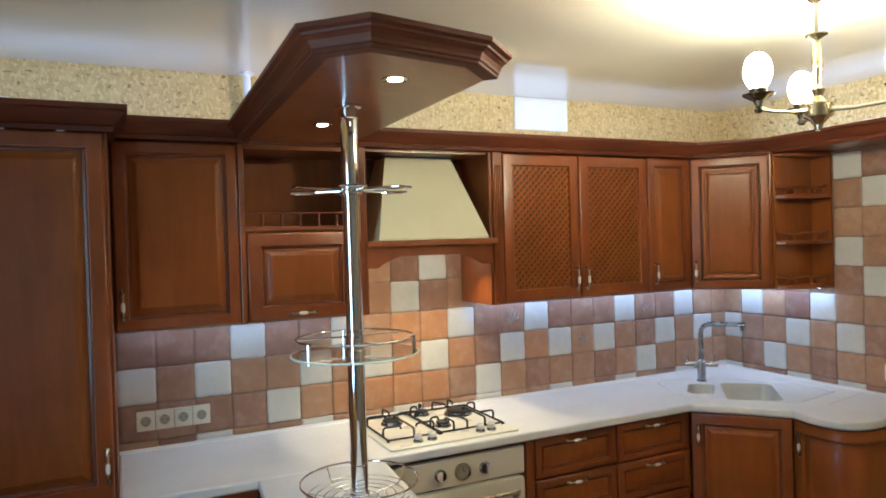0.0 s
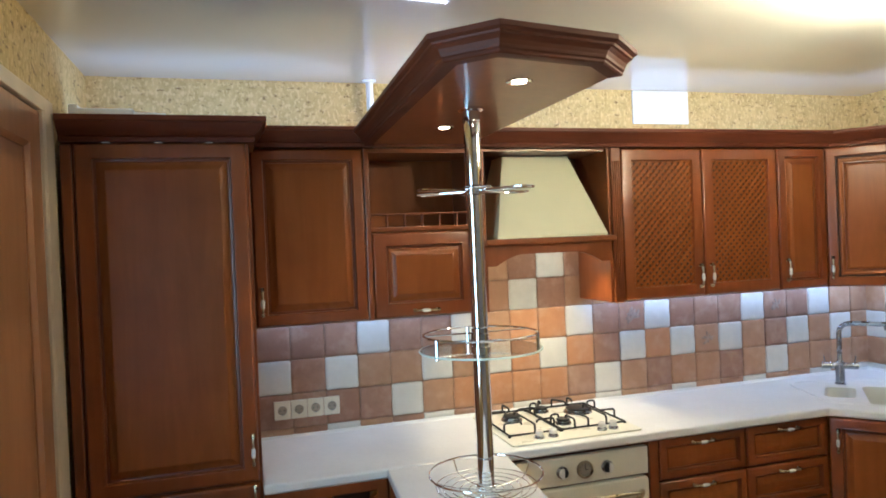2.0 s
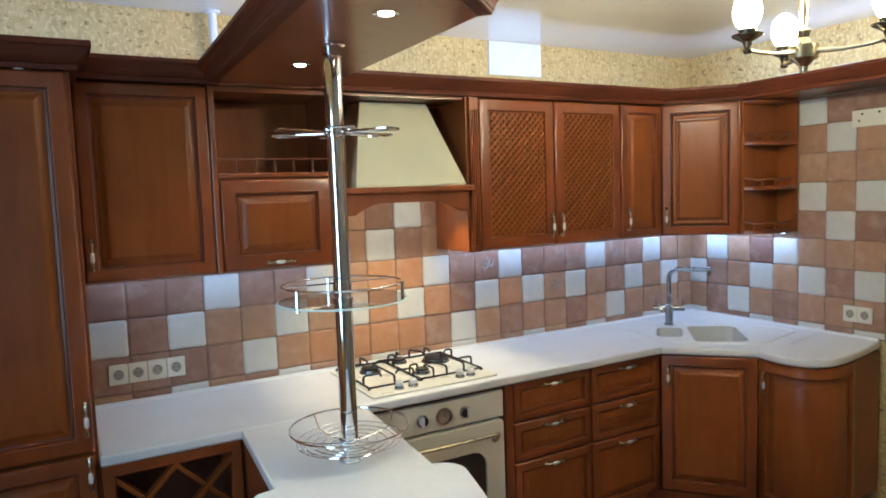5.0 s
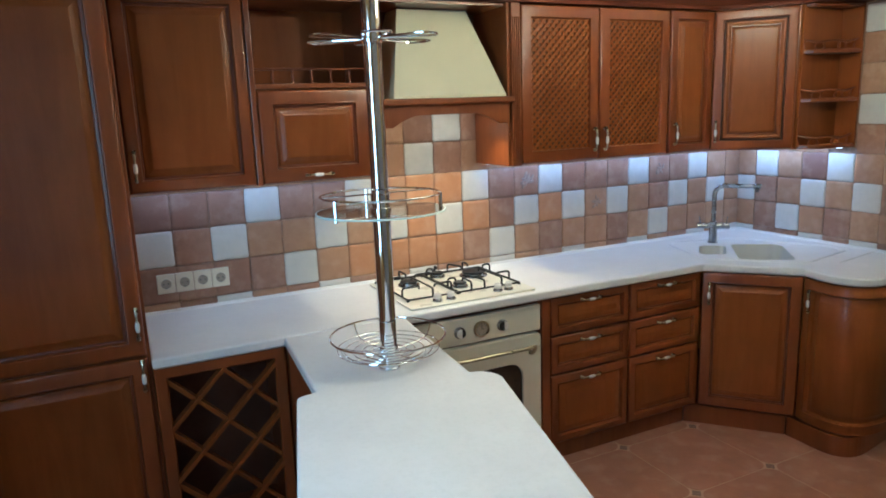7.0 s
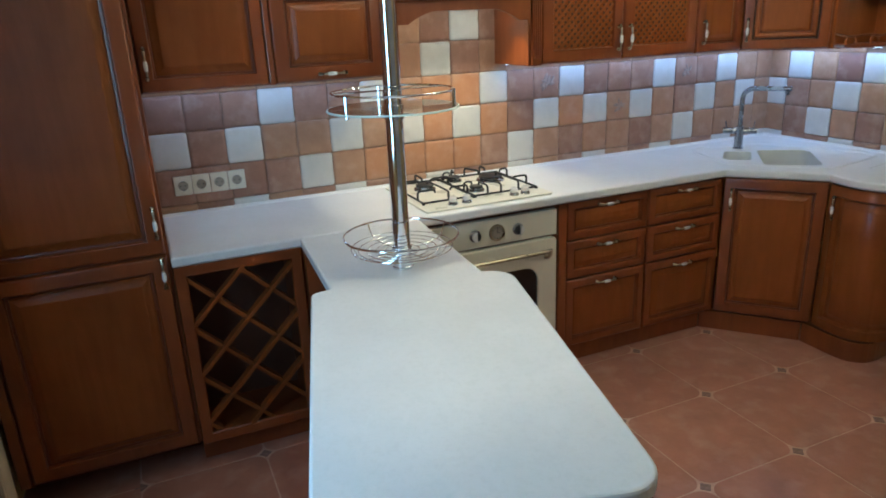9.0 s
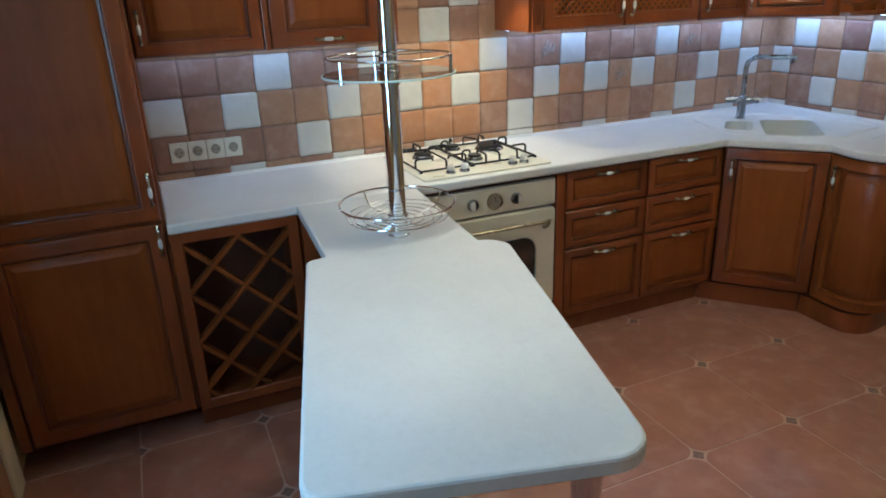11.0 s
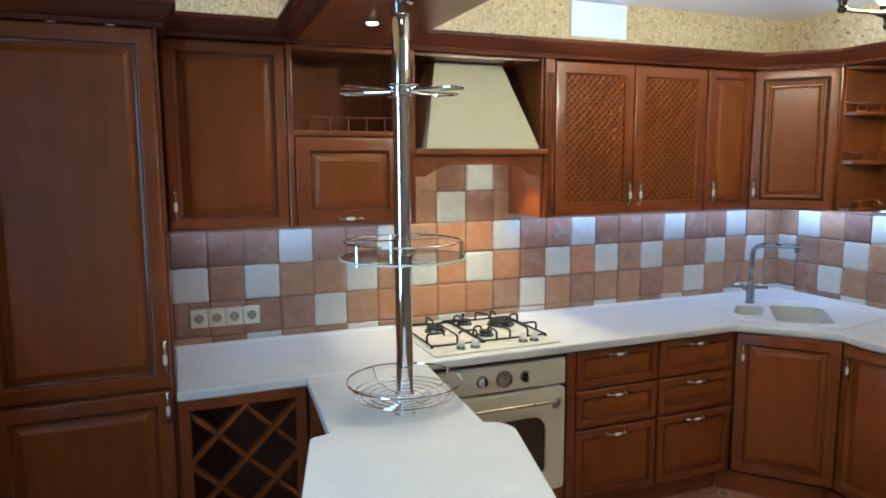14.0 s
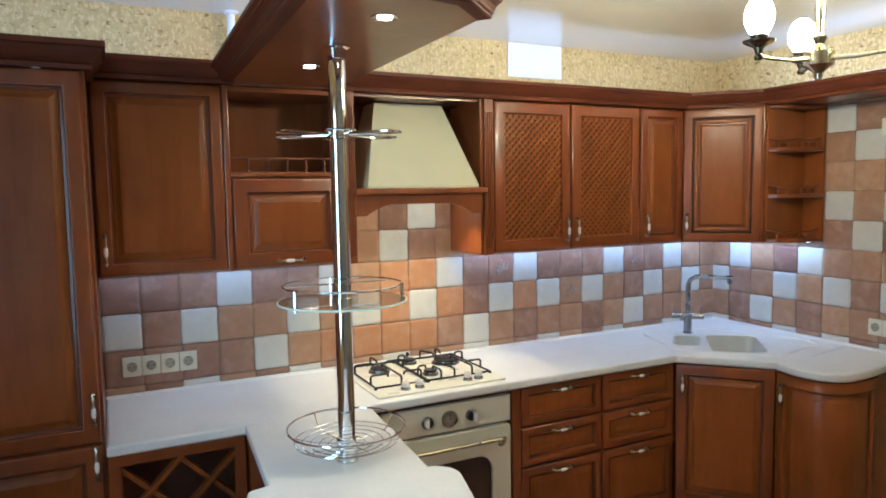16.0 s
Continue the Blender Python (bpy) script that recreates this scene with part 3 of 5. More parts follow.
for i in range(4):
    j = (i + 1) % 4
    bm.faces.new((b[i], b[j], b2[j], b2[i]))
    bm.faces.new((b2[i], b2[j], t[j], t[i]))
bm.faces.new(b), bm.faces.new(t)
part("hood_shell", bm, HOODM, hood, "cream painted pyramid shell")
part("filter", boxed(0.10, 0.55, -0.30, -0.05, 0.281, 0.2845), STEEL, hood)
for x in (0.188, 0.488):
    part("lamp", lathe(bmesh.new(), [(0.001, 0.277), (0.022, 0.277), (0.026, 0.280), (0.026, 0.2845)], 14, (x, -0.17, 0)), SPOT, hood)

cab = wall_cabinet(1.648, 2.528, "cherry wood wall cabinet with two lattice doors")
lattice_door(cab, 0.002, 0.003, 0.436, HU - 0.006, YD, 0.409, 0.097)
lattice_door(cab, 0.441, 0.003, 0.436, HU - 0.006, YD, 0.470, 0.097)
cab = wall_cabinet(2.530, 2.832, "narrow cherry wood wall cabinet with raised-panel door")
raised_door(cab, 0.003, 0.003, 0.292, HU - 0.006, YD, 0.036, 0.097, stile=0.046)

# corner wall cabinet, set diagonally
cab = thing("corner_cabinet", pose(2.834, 0, ZU0), "diagonal cherry wood corner wall cabinet with patinated door", "cabinet", "wall cabinets")
bm = slab([(0.0, -0.012), (0.590, -0.012), (0.590, -0.600), (0.280, -0.600), (0.0, YD)], [], 0, HU, 0.001)
part("body", bm, WOOD, cab)
dd = math.hypot(0.28, 0.6 + YD)
turn = math.degrees(math.atan2(-0.6 - YD, 0.28))
door = raised_door(cab, 0.006, 0.003, dd - 0.012, HU - 0.006, 0.0, 0.030, 0.097, stile=0.050, raise_by=0.016, patina=True)
door.matrix_basis = pose(0.0, YD - 0.001, 0, 0, 0, turn)

# open corner shelves on the side wall
shelf = thing("corner_shelf", pose(XR, -0.602, ZU0), "open cherry wood end shelves with carved galleries", "shelf")
part("back_panel", boxed(-0.024, -0.013, -0.127, -0.016, 0, HU), PANEL, shelf)
part("side_panel", boxed(-0.312, -0.011, -0.016, 0, 0, HU, bevel=0.002), PANEL, shelf)
front = [(-0.306, -0.017), (-0.285, -0.057), (-0.235, -0.093), (-0.165, -0.116), (-0.095, -0.126), (-0.024, -0.128)]
for z in (0.0, 0.232, 0.470, HU - 0.018):
    board = part("shelf_board", slab([(-0.024, -0.017)] + front[::-1], [], z, z + 0.018, 0.004), WOOD, shelf)
    if z < HU - 0.1:
        arc = []
        for (xa, ya), (xb, yb) in zip(front, front[1:]):
            n = max(2, int(math.hypot(xb - xa, yb - ya) / 0.02))
            arc += [(xa + (xb - xa) * k / n, ya + (yb - ya) * k / n + 0.008) for k in range(n)]
        n = len(arc) - 1
        crest = [(x, y - 0.002, z + 0.058 + 0.004 * math.cos(4 * math.pi * k / n) + 0.007 * abs(2 * k / n - 1) ** 6) for k, (x, y) in enumerate(arc)]
        part("gallery", tube(bmesh.new(), crest, [0.0042 + 0.0016 * abs(math.sin(2 * math.pi * k / n)) for k in range(n + 1)], 8), PATINA, board, "carved wavy gallery rail on scrolls", smooth=True)
        for u, lean in ((0.06, 0.5), (0.27, -1), (0.38, 1), (0.62, -1), (0.73, 1), (0.95, -0.5)):
            k = min(n - 1, int(u * n))
            (xa, ya), (xb, yb) = arc[k], arc[k + 1]
            tx, ty = (xb - xa) / math.hypot(xb - xa, yb - ya), (yb - ya) / math.hypot(xb - xa, yb - ya)
            bow = [(0.0, 0.017), (0.010, 0.024), (0.014, 0.034), (0.008, 0.045), (-0.004, 0.056)]
            part("scroll", tube(bmesh.new(), [(xa + tx * o * lean, ya - 0.002 + ty * o * lean, z + h) for o, h in bow], [0.0055, 0.005, 0.0042, 0.004, 0.0045], 7), WOOD, board, smooth=True)
        part("foot_rail", tube(bmesh.new(), [(x, y - 0.002, z + 0.0195) for x, y in arc], 0.0035, 6), WOOD, board, smooth=True)

# crown over the wall cabinets, on to a board along the side wall
cornice = thing("cornice", pose(0, 0, 0), "dark moulded cornice over the wall cabinets", "cornice")
UCROWN = [(-0.03, 2.086), (0.004, 2.086), (0.008, 2.100), (0.004, 2.105), (0.014, 2.115), (0.036, 2.136), (0.040, 2.145), (0.048, 2.148), (0.048, 2.163), (-0.03, 2.163)]
part("moulding", sweep([(0.004, -0.345), (0.50, -0.345)], UCROWN), CORNICE, cornice, smooth=True)
part("moulding", sweep([(0.85, -0.345), (2.838, -0.345), (3.105, -0.612), (3.105, -2.6)], UCROWN), CORNICE, cornice, smooth=True)
part("light_board", slab([(0.01, -0.012), (3.42, -0.012), (3.42, -2.6), (3.10, -2.6), (3.10, -0.608), (2.836, -0.345), (0.01, -0.345)], [], 2.0865, 2.1, 0.002), WOOD, cornice, "wooden light board under the cornice")
for k, (yy) in enumerate((-0.98, -1.45)):
    part("lamp", lathe(bmesh.new(), [(0.001, 2.0835), (0.03, 2.0835), (0.033, 2.0855), (0.033, 2.0864)], 16, (3.2, yy - 0.36, 0)), SMALLSPOT, cornice)

# led strips under the cabinets
def led(name, x0, x1, y0, y1, z):
    ob = thing(name, pose((x0 + x1) / 2, (y0 + y1) / 2, z), "thin glowing cool white led strip under the cabinets", "led strip", "led strips")
    w, d = (x1 - x0) / 2, (y1 - y0) / 2
    part("housing", boxed(-w, w, -d, d, -0.003, 0.0), WHITE, ob)
    part("diffuser", boxed(-w + 0.002, w - 0.002, -d + 0.002, d - 0.002, -0.0045, -0.003), LED, ob)


led("led_strip", 0.02, 0.93, -0.092, -0.078, ZU0 - 0.0005)
led("led_strip", 1.61, 3.36, -0.082, -0.068, ZU0 - 0.0005)
led("led_strip", XR - 0.082, XR - 0.068, -0.70, -0.09, ZU0 - 0.0005)

tape = thing("led_tape", pose(0.75, -0.26, 2.1005), "loose led tape glowing on top of the cabinets", "led strip", "led strips")
curve = [(-0.262, -0.007, 0.0), (-0.14, -0.013, 0.0), (-0.012, -0.012, 0.0), (0.13, 0.008, 0.0), (0.268, 0.032, 0.0)]
bm = bmesh.new()
dots = bmesh.new()
for (xa, ya, _), (xb, yb, _) in zip(curve, curve[1:]):
    tube(bm, [(xa, ya, 0.014), (xb, yb, 0.014)], 0.013, 6)
    for k in range(8):
        t = k / 8
        x, y = xa + (xb - xa) * t, ya + (yb - ya) * t
        box(dots, x - 0.0045, x + 0.0045, y - 0.004, y + 0.004, 0.0275, 0.030)
part("tape", bm, WHITE, tape)
part("led_dots", dots, LEDTOP, tape, "row of small led lights")

# ---- canopy over the bar ----
canopy = thing("bar_canopy", pose(0, 0, 0), "cherry wood canopy with dark crown moulding and two spots", "canopy")
LOW = [(0.456, -0.345), (0.424, -1.612), (0.521, -1.711), (0.806, -1.657), (0.912, -1.557), (0.914, -0.345)]
part("soffit", slab(LOW[::-1], [], 2.098, 2.108, 0.001), SOFFIT, canopy, "polished reddish wooden soffit")
CAN = [(-0.035, 2.091), (-0.002, 2.091), (0.003, 2.094), (0.003, 2.100), (0.007, 2.103), (0.009, 2.110), (0.014, 2.119), (0.023, 2.126), (0.029, 2.128), (0.031, 2.133), (0.038, 2.136), (0.042, 2.138), (0.042, 2.150), (-0.035, 2.150)]
part("moulding", sweep([LOW[0], LOW[1], LOW[2], LOW[3], (0.922, -1.547)], CAN), CORNICE, canopy, "dark stepped crown moulding")
part("deck", slab(LOW[::-1], [], 2.134, 2.145, 0.001), CORNICE, canopy)
for x, y in ((0.684, -0.742), (0.683, -1.438)):
    spot = part("spot", lathe(bmesh.new(), [(0.0205, 2.0975), (0.027, 2.0962), (0.033, 2.0950), (0.035, 2.0975)], 24, (x, y, 0)), CHROME, canopy, "chrome spot ring", smooth=True)
    part("lens", lathe(bmesh.new(), [(0.001, 2.0930), (0.012, 2.0936), (0.0185, 2.0955), (0.0195, 2.0972)], 20, (x, y, 0)), SPOT, spot, "glowing lens")

# ---- chrome pole with baskets ----
PX, PY, ZT = 0.667, -1.088, 0.85
pole = thing("bar_pole", pose(PX, PY, ZT), "chrome bar pole from worktop to canopy", "pole")
part("tube", lathe(bmesh.new(), [(0.0265, 0.0), (0.0265, 1.2475)], 32), CHROME, pole, smooth=True)
part("foot", lathe(bmesh.new(), [(0.034, 0.0), (0.034, 0.006), (0.0315, 0.009), (0.0315, 0.056), (0.0305, 0.060), (0.0268, 0.061)], 28), CHROME, pole, smooth=True)
part("top_flange", lathe(bmesh.new(), [(0.0268, 1.205), (0.029, 1.207), (0.029, 1.236), (0.040, 1.240), (0.040, 1.2475)], 28), CHROME, pole, smooth=True)
for z in (0.485, 0.535, 0.995):
    part("clamp", lathe(bmesh.new(), [(0.0268, z - 0.012), (0.029, z - 0.010), (0.029, z + 0.010), (0.0268, z + 0.012)], 24), CHROME, pole, smooth=True)

basket = thing("wire_basket", pose(PX, PY, ZT + 0.03), "round chrome wire fruit basket on the bar pole", "basket")
part("rim", tube(bmesh.new(), circle(0.178, 0.078, 56), 0.0032, 8, closed=True), CHROME, basket, smooth=True)
part("hub", lathe(bmesh.new(), [(0.0268, 0.018), (0.032, 0.02), (0.032, 0.04), (0.0268, 0.042)], 24), CHROME, basket, smooth=True)
for r, z in ((0.055, 0.026), (0.083, 0.027), (0.110, 0.029), (0.136, 0.032), (0.158, 0.038)):
    part("ring_wire", tube(bmesh.new(), circle(r, z, 44), 0.0017, 6, closed=True), CHROME, basket, smooth=True)
for k in range(8):
    a = 2 * math.pi * k / 8 + 0.3
    prof = [(0.03, 0.024), (0.09, 0.0245), (0.150, 0.031), (0.162, 0.042), (0.171, 0.058), (0.178, 0.078)] if k % 2 == 0 else [(0.03, 0.024), (0.10, 0.0255), (0.160, 0.037)]
    part("spoke_wire", tube(bmesh.new(), [(r * math.cos(a), r * math.sin(a), z) for r, z in prof], 0.0022, 6), CHROME, basket, smooth=True)

tray = thing("glass_shelf", pose(PX, PY, 1.324), "round glass shelf with chrome gallery on the bar pole", "shelf")
part("glass", lathe(bmesh.new(), [(0.028, 0.018), (0.1900, 0.018), (0.1900, 0.024), (0.028, 0.024)], 64), GLASS, tray, "clear glass disc with green edge", smooth=True)
part("rim", tube(bmesh.new(), circle(0.178, 0.070, 56), 0.0032, 8, closed=True), CHROME, tray, smooth=True)
edge = bmesh.new()
loops = [[edge.verts.new(p) for p in circle(r, z, 64)] for r, z in ((0.1902, 0.018), (0.1935, 0.0185), (0.1945, 0.021), (0.1935, 0.0235), (0.1902, 0.024))]
for a, b in zip(loops, loops[1:] + loops[:1]):
    for i in range(64):
        edge.faces.new((a[i], a[(i + 1) % 64], b[(i + 1) % 64], b[i]))
part("glass_edge", edge, GLASSEDGE, tray, "pale green ground glass edge", smooth=True)
for a in (-0.42, math.pi + 0.42, math.pi / 2 - 0.1):
    part("post", lathe(bmesh.new(), [(0.0055, 0.010), (0.0055, 0.070)], 10, (0.178 * math.cos(a), 0.178 * math.sin(a), 0)), CHROME, tray, smooth=True)
part("cross_wire", tube(bmesh.new(), [(-0.175, 0.03, 0.070), (-0.03, 0.026, 0.070), (0.03, 0.026, 0.070), (0.175, 0.03, 0.070)], 0.0025, 6), CHROME, tray, smooth=True)
part("hub", lathe(bmesh.new(), [(0.0268, -0.012), (0.031, -0.01), (0.031, 0.03), (0.0268, 0.032)], 24), CHROME, tray, smooth=True)

rack = thing("glass_holder", pose(PX, PY, 1.838), "chrome wine glass holder with looped wires on the pole", "glass holder")
part("hub", lathe(bmesh.new(), [(0.0268, -0.012), (0.032, -0.01), (0.032, 0.014), (0.0268, 0.016)], 24), CHROME, rack, smooth=True)
for k in range(6):
    a = math.pi / 3 * k + 0.25
    c, s = math.cos(a), math.sin(a)
    pts = [(0.028, 0.010), (0.080, 0.022), (0.160, 0.040), (0.186, 0.034), (0.196, 0.0), (0.186, -0.034), (0.160, -0.040), (0.080, -0.022), (0.028, -0.010)]
    part("loop_wire", tube(bmesh.new(), [(u * c - v * s, u * s + v * c, 0.003 * (k % 2)) for u, v in pts], 0.0031, 7), CHROME, rack, smooth=True)

# ---- base units ----
ZW0, ZW1 = 0.812, 0.850
YL = -0.560
rackc = thing("wine_rack", pose(0.004, 0, 0.10), "dark wooden wine rack cabinet with crossed slats", "wine rack")
part("side_panel", boxed(0, 0.020, -0.575, -0.01, 0, 0.711, bevel=0.003), WOOD, rackc)
part("side_panel", boxed(0.425, 0.445, -0.575, -0.01, 0, 0.711, bevel=0.003), WOOD, rackc)
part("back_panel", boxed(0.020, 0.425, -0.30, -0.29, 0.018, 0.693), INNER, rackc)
part("bottom_panel", boxed(0.020, 0.425, -0.57, -0.06, 0, 0.018), WOOD, rackc)
part("top_panel", boxed(0.020, 0.425, -0.57, -0.06, 0.693, 0.711), WOOD, rackc)
part("face_frame", ringed([(0, -0.575), (0, -0.592), (0.003, -0.595), (0.036, -0.595), (0.041, -0.590), (0.041, -0.575)], None, 0, 0.0, 0.445, 0.711, cap=False, back=False), WOOD, rackc)
a0, a1, b0, b1 = 0.036, 0.409, 0.036, 0.675
for sign, yy, first, step in ((1, -0.588, 0.2705, 0.197), (-1, -0.577, 0.473, 0.195)):
    for k in range(-3, 4):
        c0 = first + k * step
        pts = []
        for x in (a0, a1):
            z = c0 + sign * (x - 0.2225)
            if b0 <= z <= b1:
                pts.append((x, z))
        for z in (b0, b1):
            x = 0.2225 + sign * (z - c0)
            if a0 < x < a1:
                pts.append((x, z))
        if len(pts) < 2:
            continue
        pts.sort()
        (xa, za), (xb, zb) = pts[0], pts[-1]
        d = Vector((xb - xa, zb - za))
        if d.length < 0.04:
            continue
        d.normalize()
        nx, nz = -d.y * 0.0075, d.x * 0.0075
        bm = bmesh.new()
        v = [bm.verts.new((px, y2, pz)) for y2 in (yy - 0.006, yy + 0.03) for px, pz in ((xa + nx, za + nz), (xb + nx, zb + nz), (xb - nx, zb - nz), (xa - nx, za - nz))]
        for q in ((0, 1, 2, 3), (4, 5, 6, 7), (0, 1, 5, 4), (2, 3, 7, 6), (1, 2, 6, 5), (0, 3, 7, 4)):
            bm.faces.new([v[i] for i in q])
        part("slat", bm, PANEL, rackc)

base = thing("base_cabinet", pose(0.452, 0, 0.10), "plain cherry wood base unit under the bar neck", "cabinet", "base cabinets")
part("body", boxed(0, 0.515, -0.575, -0.01, 0, 0.711, bevel=0.002), WOOD, base)
part("end_panel", boxed(0.004, 0.42, -0.62, -0.576, 0, 0.711, bevel=0.002), WOOD, base)

oven = thing("oven", pose(0.972, 0, 0.10), "cream retro built-in oven with dials and brass rail", "oven")
OW = 0.602
part("housing", boxed(0, OW, -0.555, -0.02, 0.0, 0.711), INNER, oven)
part("lower_front", boxed(0.003, OW - 0.003, -0.580, -0.556, 0.004, 0.094, bevel=0.004), WOOD, oven, "cherry wood filler front")
part("control_panel", boxed(0.003, OW - 0.003, -0.583, -0.556, 0.574, 0.690, bevel=0.005), CREAM, oven)
bm = bmesh.new()
outer = rounded([(0.006, 0.100, 0.02), (OW - 0.006, 0.100, 0.02), (OW - 0.006, 0.565, 0.02), (0.006, 0.565, 0.02)])
inner = rounded([(0.10, 0.175, 0.03), (OW - 0.10, 0.175, 0.03), (OW - 0.10, 0.445, 0.07), (0.10, 0.445, 0.07)])
inner = inner[::-1]
slab(outer[::-1], [inner], 0.0, 0.034, 0.006, bm)
bmesh.ops.transform(bm, matrix=Matrix(((1, 0, 0, 0), (0, 0, -1, -0.556), (0, 1, 0, 0), (0, 0, 0, 1))), verts=bm.verts)
odoor = part("door", bm, CREAM, oven, "cream enamel oven door")
part("window", boxed(0.085, OW - 0.085, -0.578, -0.560, 0.165, 0.455), OVENGLASS, odoor, "dark oven glass")
bm = tube(bmesh.new(), [(0.06, -0.625, 0.515), (OW - 0.06, -0.625, 0.515)], 0.0075, 10)
for x in (0.062, OW - 0.062):
    tube(bm, [(x, -0.592, 0.482), (x, -0.612, 0.488), (x, -0.626, 0.505), (x, -0.626, 0.524)], [0.011, 0.008, 0.009, 0.011], 8)
part("handle", bm, BRONZE, odoor, "aged brass rail handle", smooth=True)
for x, side in ((0.198, 1), (0.402, -1)):
    knob = part("knob", lathe(bmesh.new(), [(0.0255, 0.583), (0.0250, 0.590), (0.0215, 0.592), (0.0215, 0.600)], 24, (x, 0, 0.630), axis="y"), STEEL, oven, "round knob, half white, half black for a dark reflection in chrome", smooth=True)
    # the black half stands in for the dark reflection on a chrome knob
    for sgn, material, name, out in ((side, IRON, "reflection_half", 0.606), (-side, PORCELAIN, "white_half", 0.612)):
        bm, rims = bmesh.new(), []
        for r, yy in ((0.0205, 0.6002), (0.0200, out - 0.003), (0.0175, out)):
            rims.append([bm.verts.new((x + sgn * (0.0006 + r * math.sin(a)), -yy, 0.630 + r * math.cos(a))) for a in np.linspace(0, math.pi, 13)])
        for p, q in zip(rims, rims[1:]):
            for i in range(12):
                bm.faces.new((p[i], p[i + 1], q[i + 1], q[i]))
            bm.faces.new((p[0], p[12], q[12], q[0]))
        bm.faces.new(rims[0])
        bm.faces.new(rims[2])
        part(name, bm, material, knob, smooth=True)
bm = lathe(bmesh.new(), [(0.036, 0.583), (0.036, 0.592), (0.029, 0.594), (0.029, 0.588)], 28, (0.300, 0, 0.630), axis="y")
clock = part("clock", bm, BRONZE, oven, "round brass analogue clock", smooth=True)
part("face", lathe(bmesh.new(), [(0.001, 0.589), (0.0285, 0.589), (0.0285, 0.5875)], 24, (0.300, 0, 0.630), axis="y"), GREYM, clock)
bm = boxed(0.299, 0.301, -0.5915, -0.5905, 0.630, 0.650)
box(bm, 0.300, 0.312, -0.5915, -0.5905, 0.629, 0.631)
for k in range(12):
    a = math.pi / 6 * k
    box(bm, 0.300 + 0.024 * math.cos(a) - 0.0013, 0.300 + 0.024 * math.cos(a) + 0.0013, -0.5915, -0.5905, 0.630 + 0.024 * math.sin(a) - 0.0013, 0.630 + 0.024 * math.sin(a) + 0.0013)
part("clock_pointer", bm, IRON, clock)

draw = thing("drawer_cabinet", pose(1.577, 0, 0.10), "cherry wood base cabinet with six raised-panel drawers", "cabinet", "base cabinets")
part("body", boxed(0, 0.952, YL, -0.01, 0, 0.711, bevel=0.002), WOOD, draw)
part("pilaster", boxed(0.002, 0.046, -0.583, YL, 0, 0.705, bevel=0.004), WOOD, draw)
for x0 in (0.050, 0.502):
    for z0, h in ((0.526, 0.182), (0.342, 0.180), (0.004, 0.334)):
        w = 0.446
        cx = x0 + (0.213 if x0 < 0.1 else 0.217)
        raised_door(draw, x0, z0, w, h, YL, cx, z0 + h - 0.030, flat=True, stile=0.040, name="drawer_front", raise_by=0.009)

# plinth under the run
plinth = thing("plinth", pose(0, 0, 0), "cherry wood plinth along the base cabinets", "plinth")
KICK = [(-0.018, 0), (0.0, 0), (0.0, 0.098), (-0.018, 0.098)]
part("board", sweep([(0.004, -0.53), (0.968, -0.53)], KICK), WOOD, plinth)
part("board", sweep([(0.971, -0.53), (2.485, -0.53)], KICK), WOOD, plinth)
part("board", sweep([(2.488, -0.533), (2.798, -0.893)], KICK), WOOD, plinth)
part("board", sweep(smooth_line([(2.80, -0.897), (2.792, -1.10), (2.81, -1.16), (2.87, -1.205), (2.98, -1.20), (3.42, -1.12)]), KICK), WOOD, plinth)

# corner sink cabinet
sinkc = thing("sink_cabinet", pose(0, 0, 0.10), "diagonal cherry wood corner sink cabinet with raised-panel door", "cabinet", "base cabinets")
A, B2 = Vector((2.532, -0.578)), Vector((2.828, -0.925))
part("side_panel", boxed(2.512, 2.531, -0.575, -0.02, 0, 0.711), WOOD, sinkc)
part("bottom_panel", slab([(2.532, -0.02), (3.41, -0.02), (3.41, -0.915), (2.85, -0.915), (2.55, -0.575)], [], 0.0, 0.018, 0.001), INNER, sinkc)
dd = (B2 - A).length
turn = math.degrees(math.atan2(B2.y - A.y, B2.x - A.x))
door = raised_door(sinkc, 0.004, 0.006, dd - 0.008, 0.703, 0.0, 0.040, 0.600, stile=0.056)
door.matrix_basis = pose(A.x, A.y, 0, 0, 0, turn)

# curved end cabinet
CURVE = [(2.836, -0.935), (2.822, -0.985), (2.815, -1.035), (2.815, -1.085), (2.824, -1.128), (2.845, -1.165), (2.880, -1.193), (2.925, -1.208), (2.980, -1.212), (3.050, -1.207), (3.125, -1.196)]
curvec = thing("end_cabinet", pose(0, 0, 0.10), "curved cherry wood end cabinet with bowed door", "cabinet", "base cabinets")
part("body", slab([(3.41, -0.93), (3.41, -1.125)] + [(x + 0.022, y + 0.018) for x, y in CURVE[::-1]], [], 0, 0.711, 0.001), WOOD, curvec)


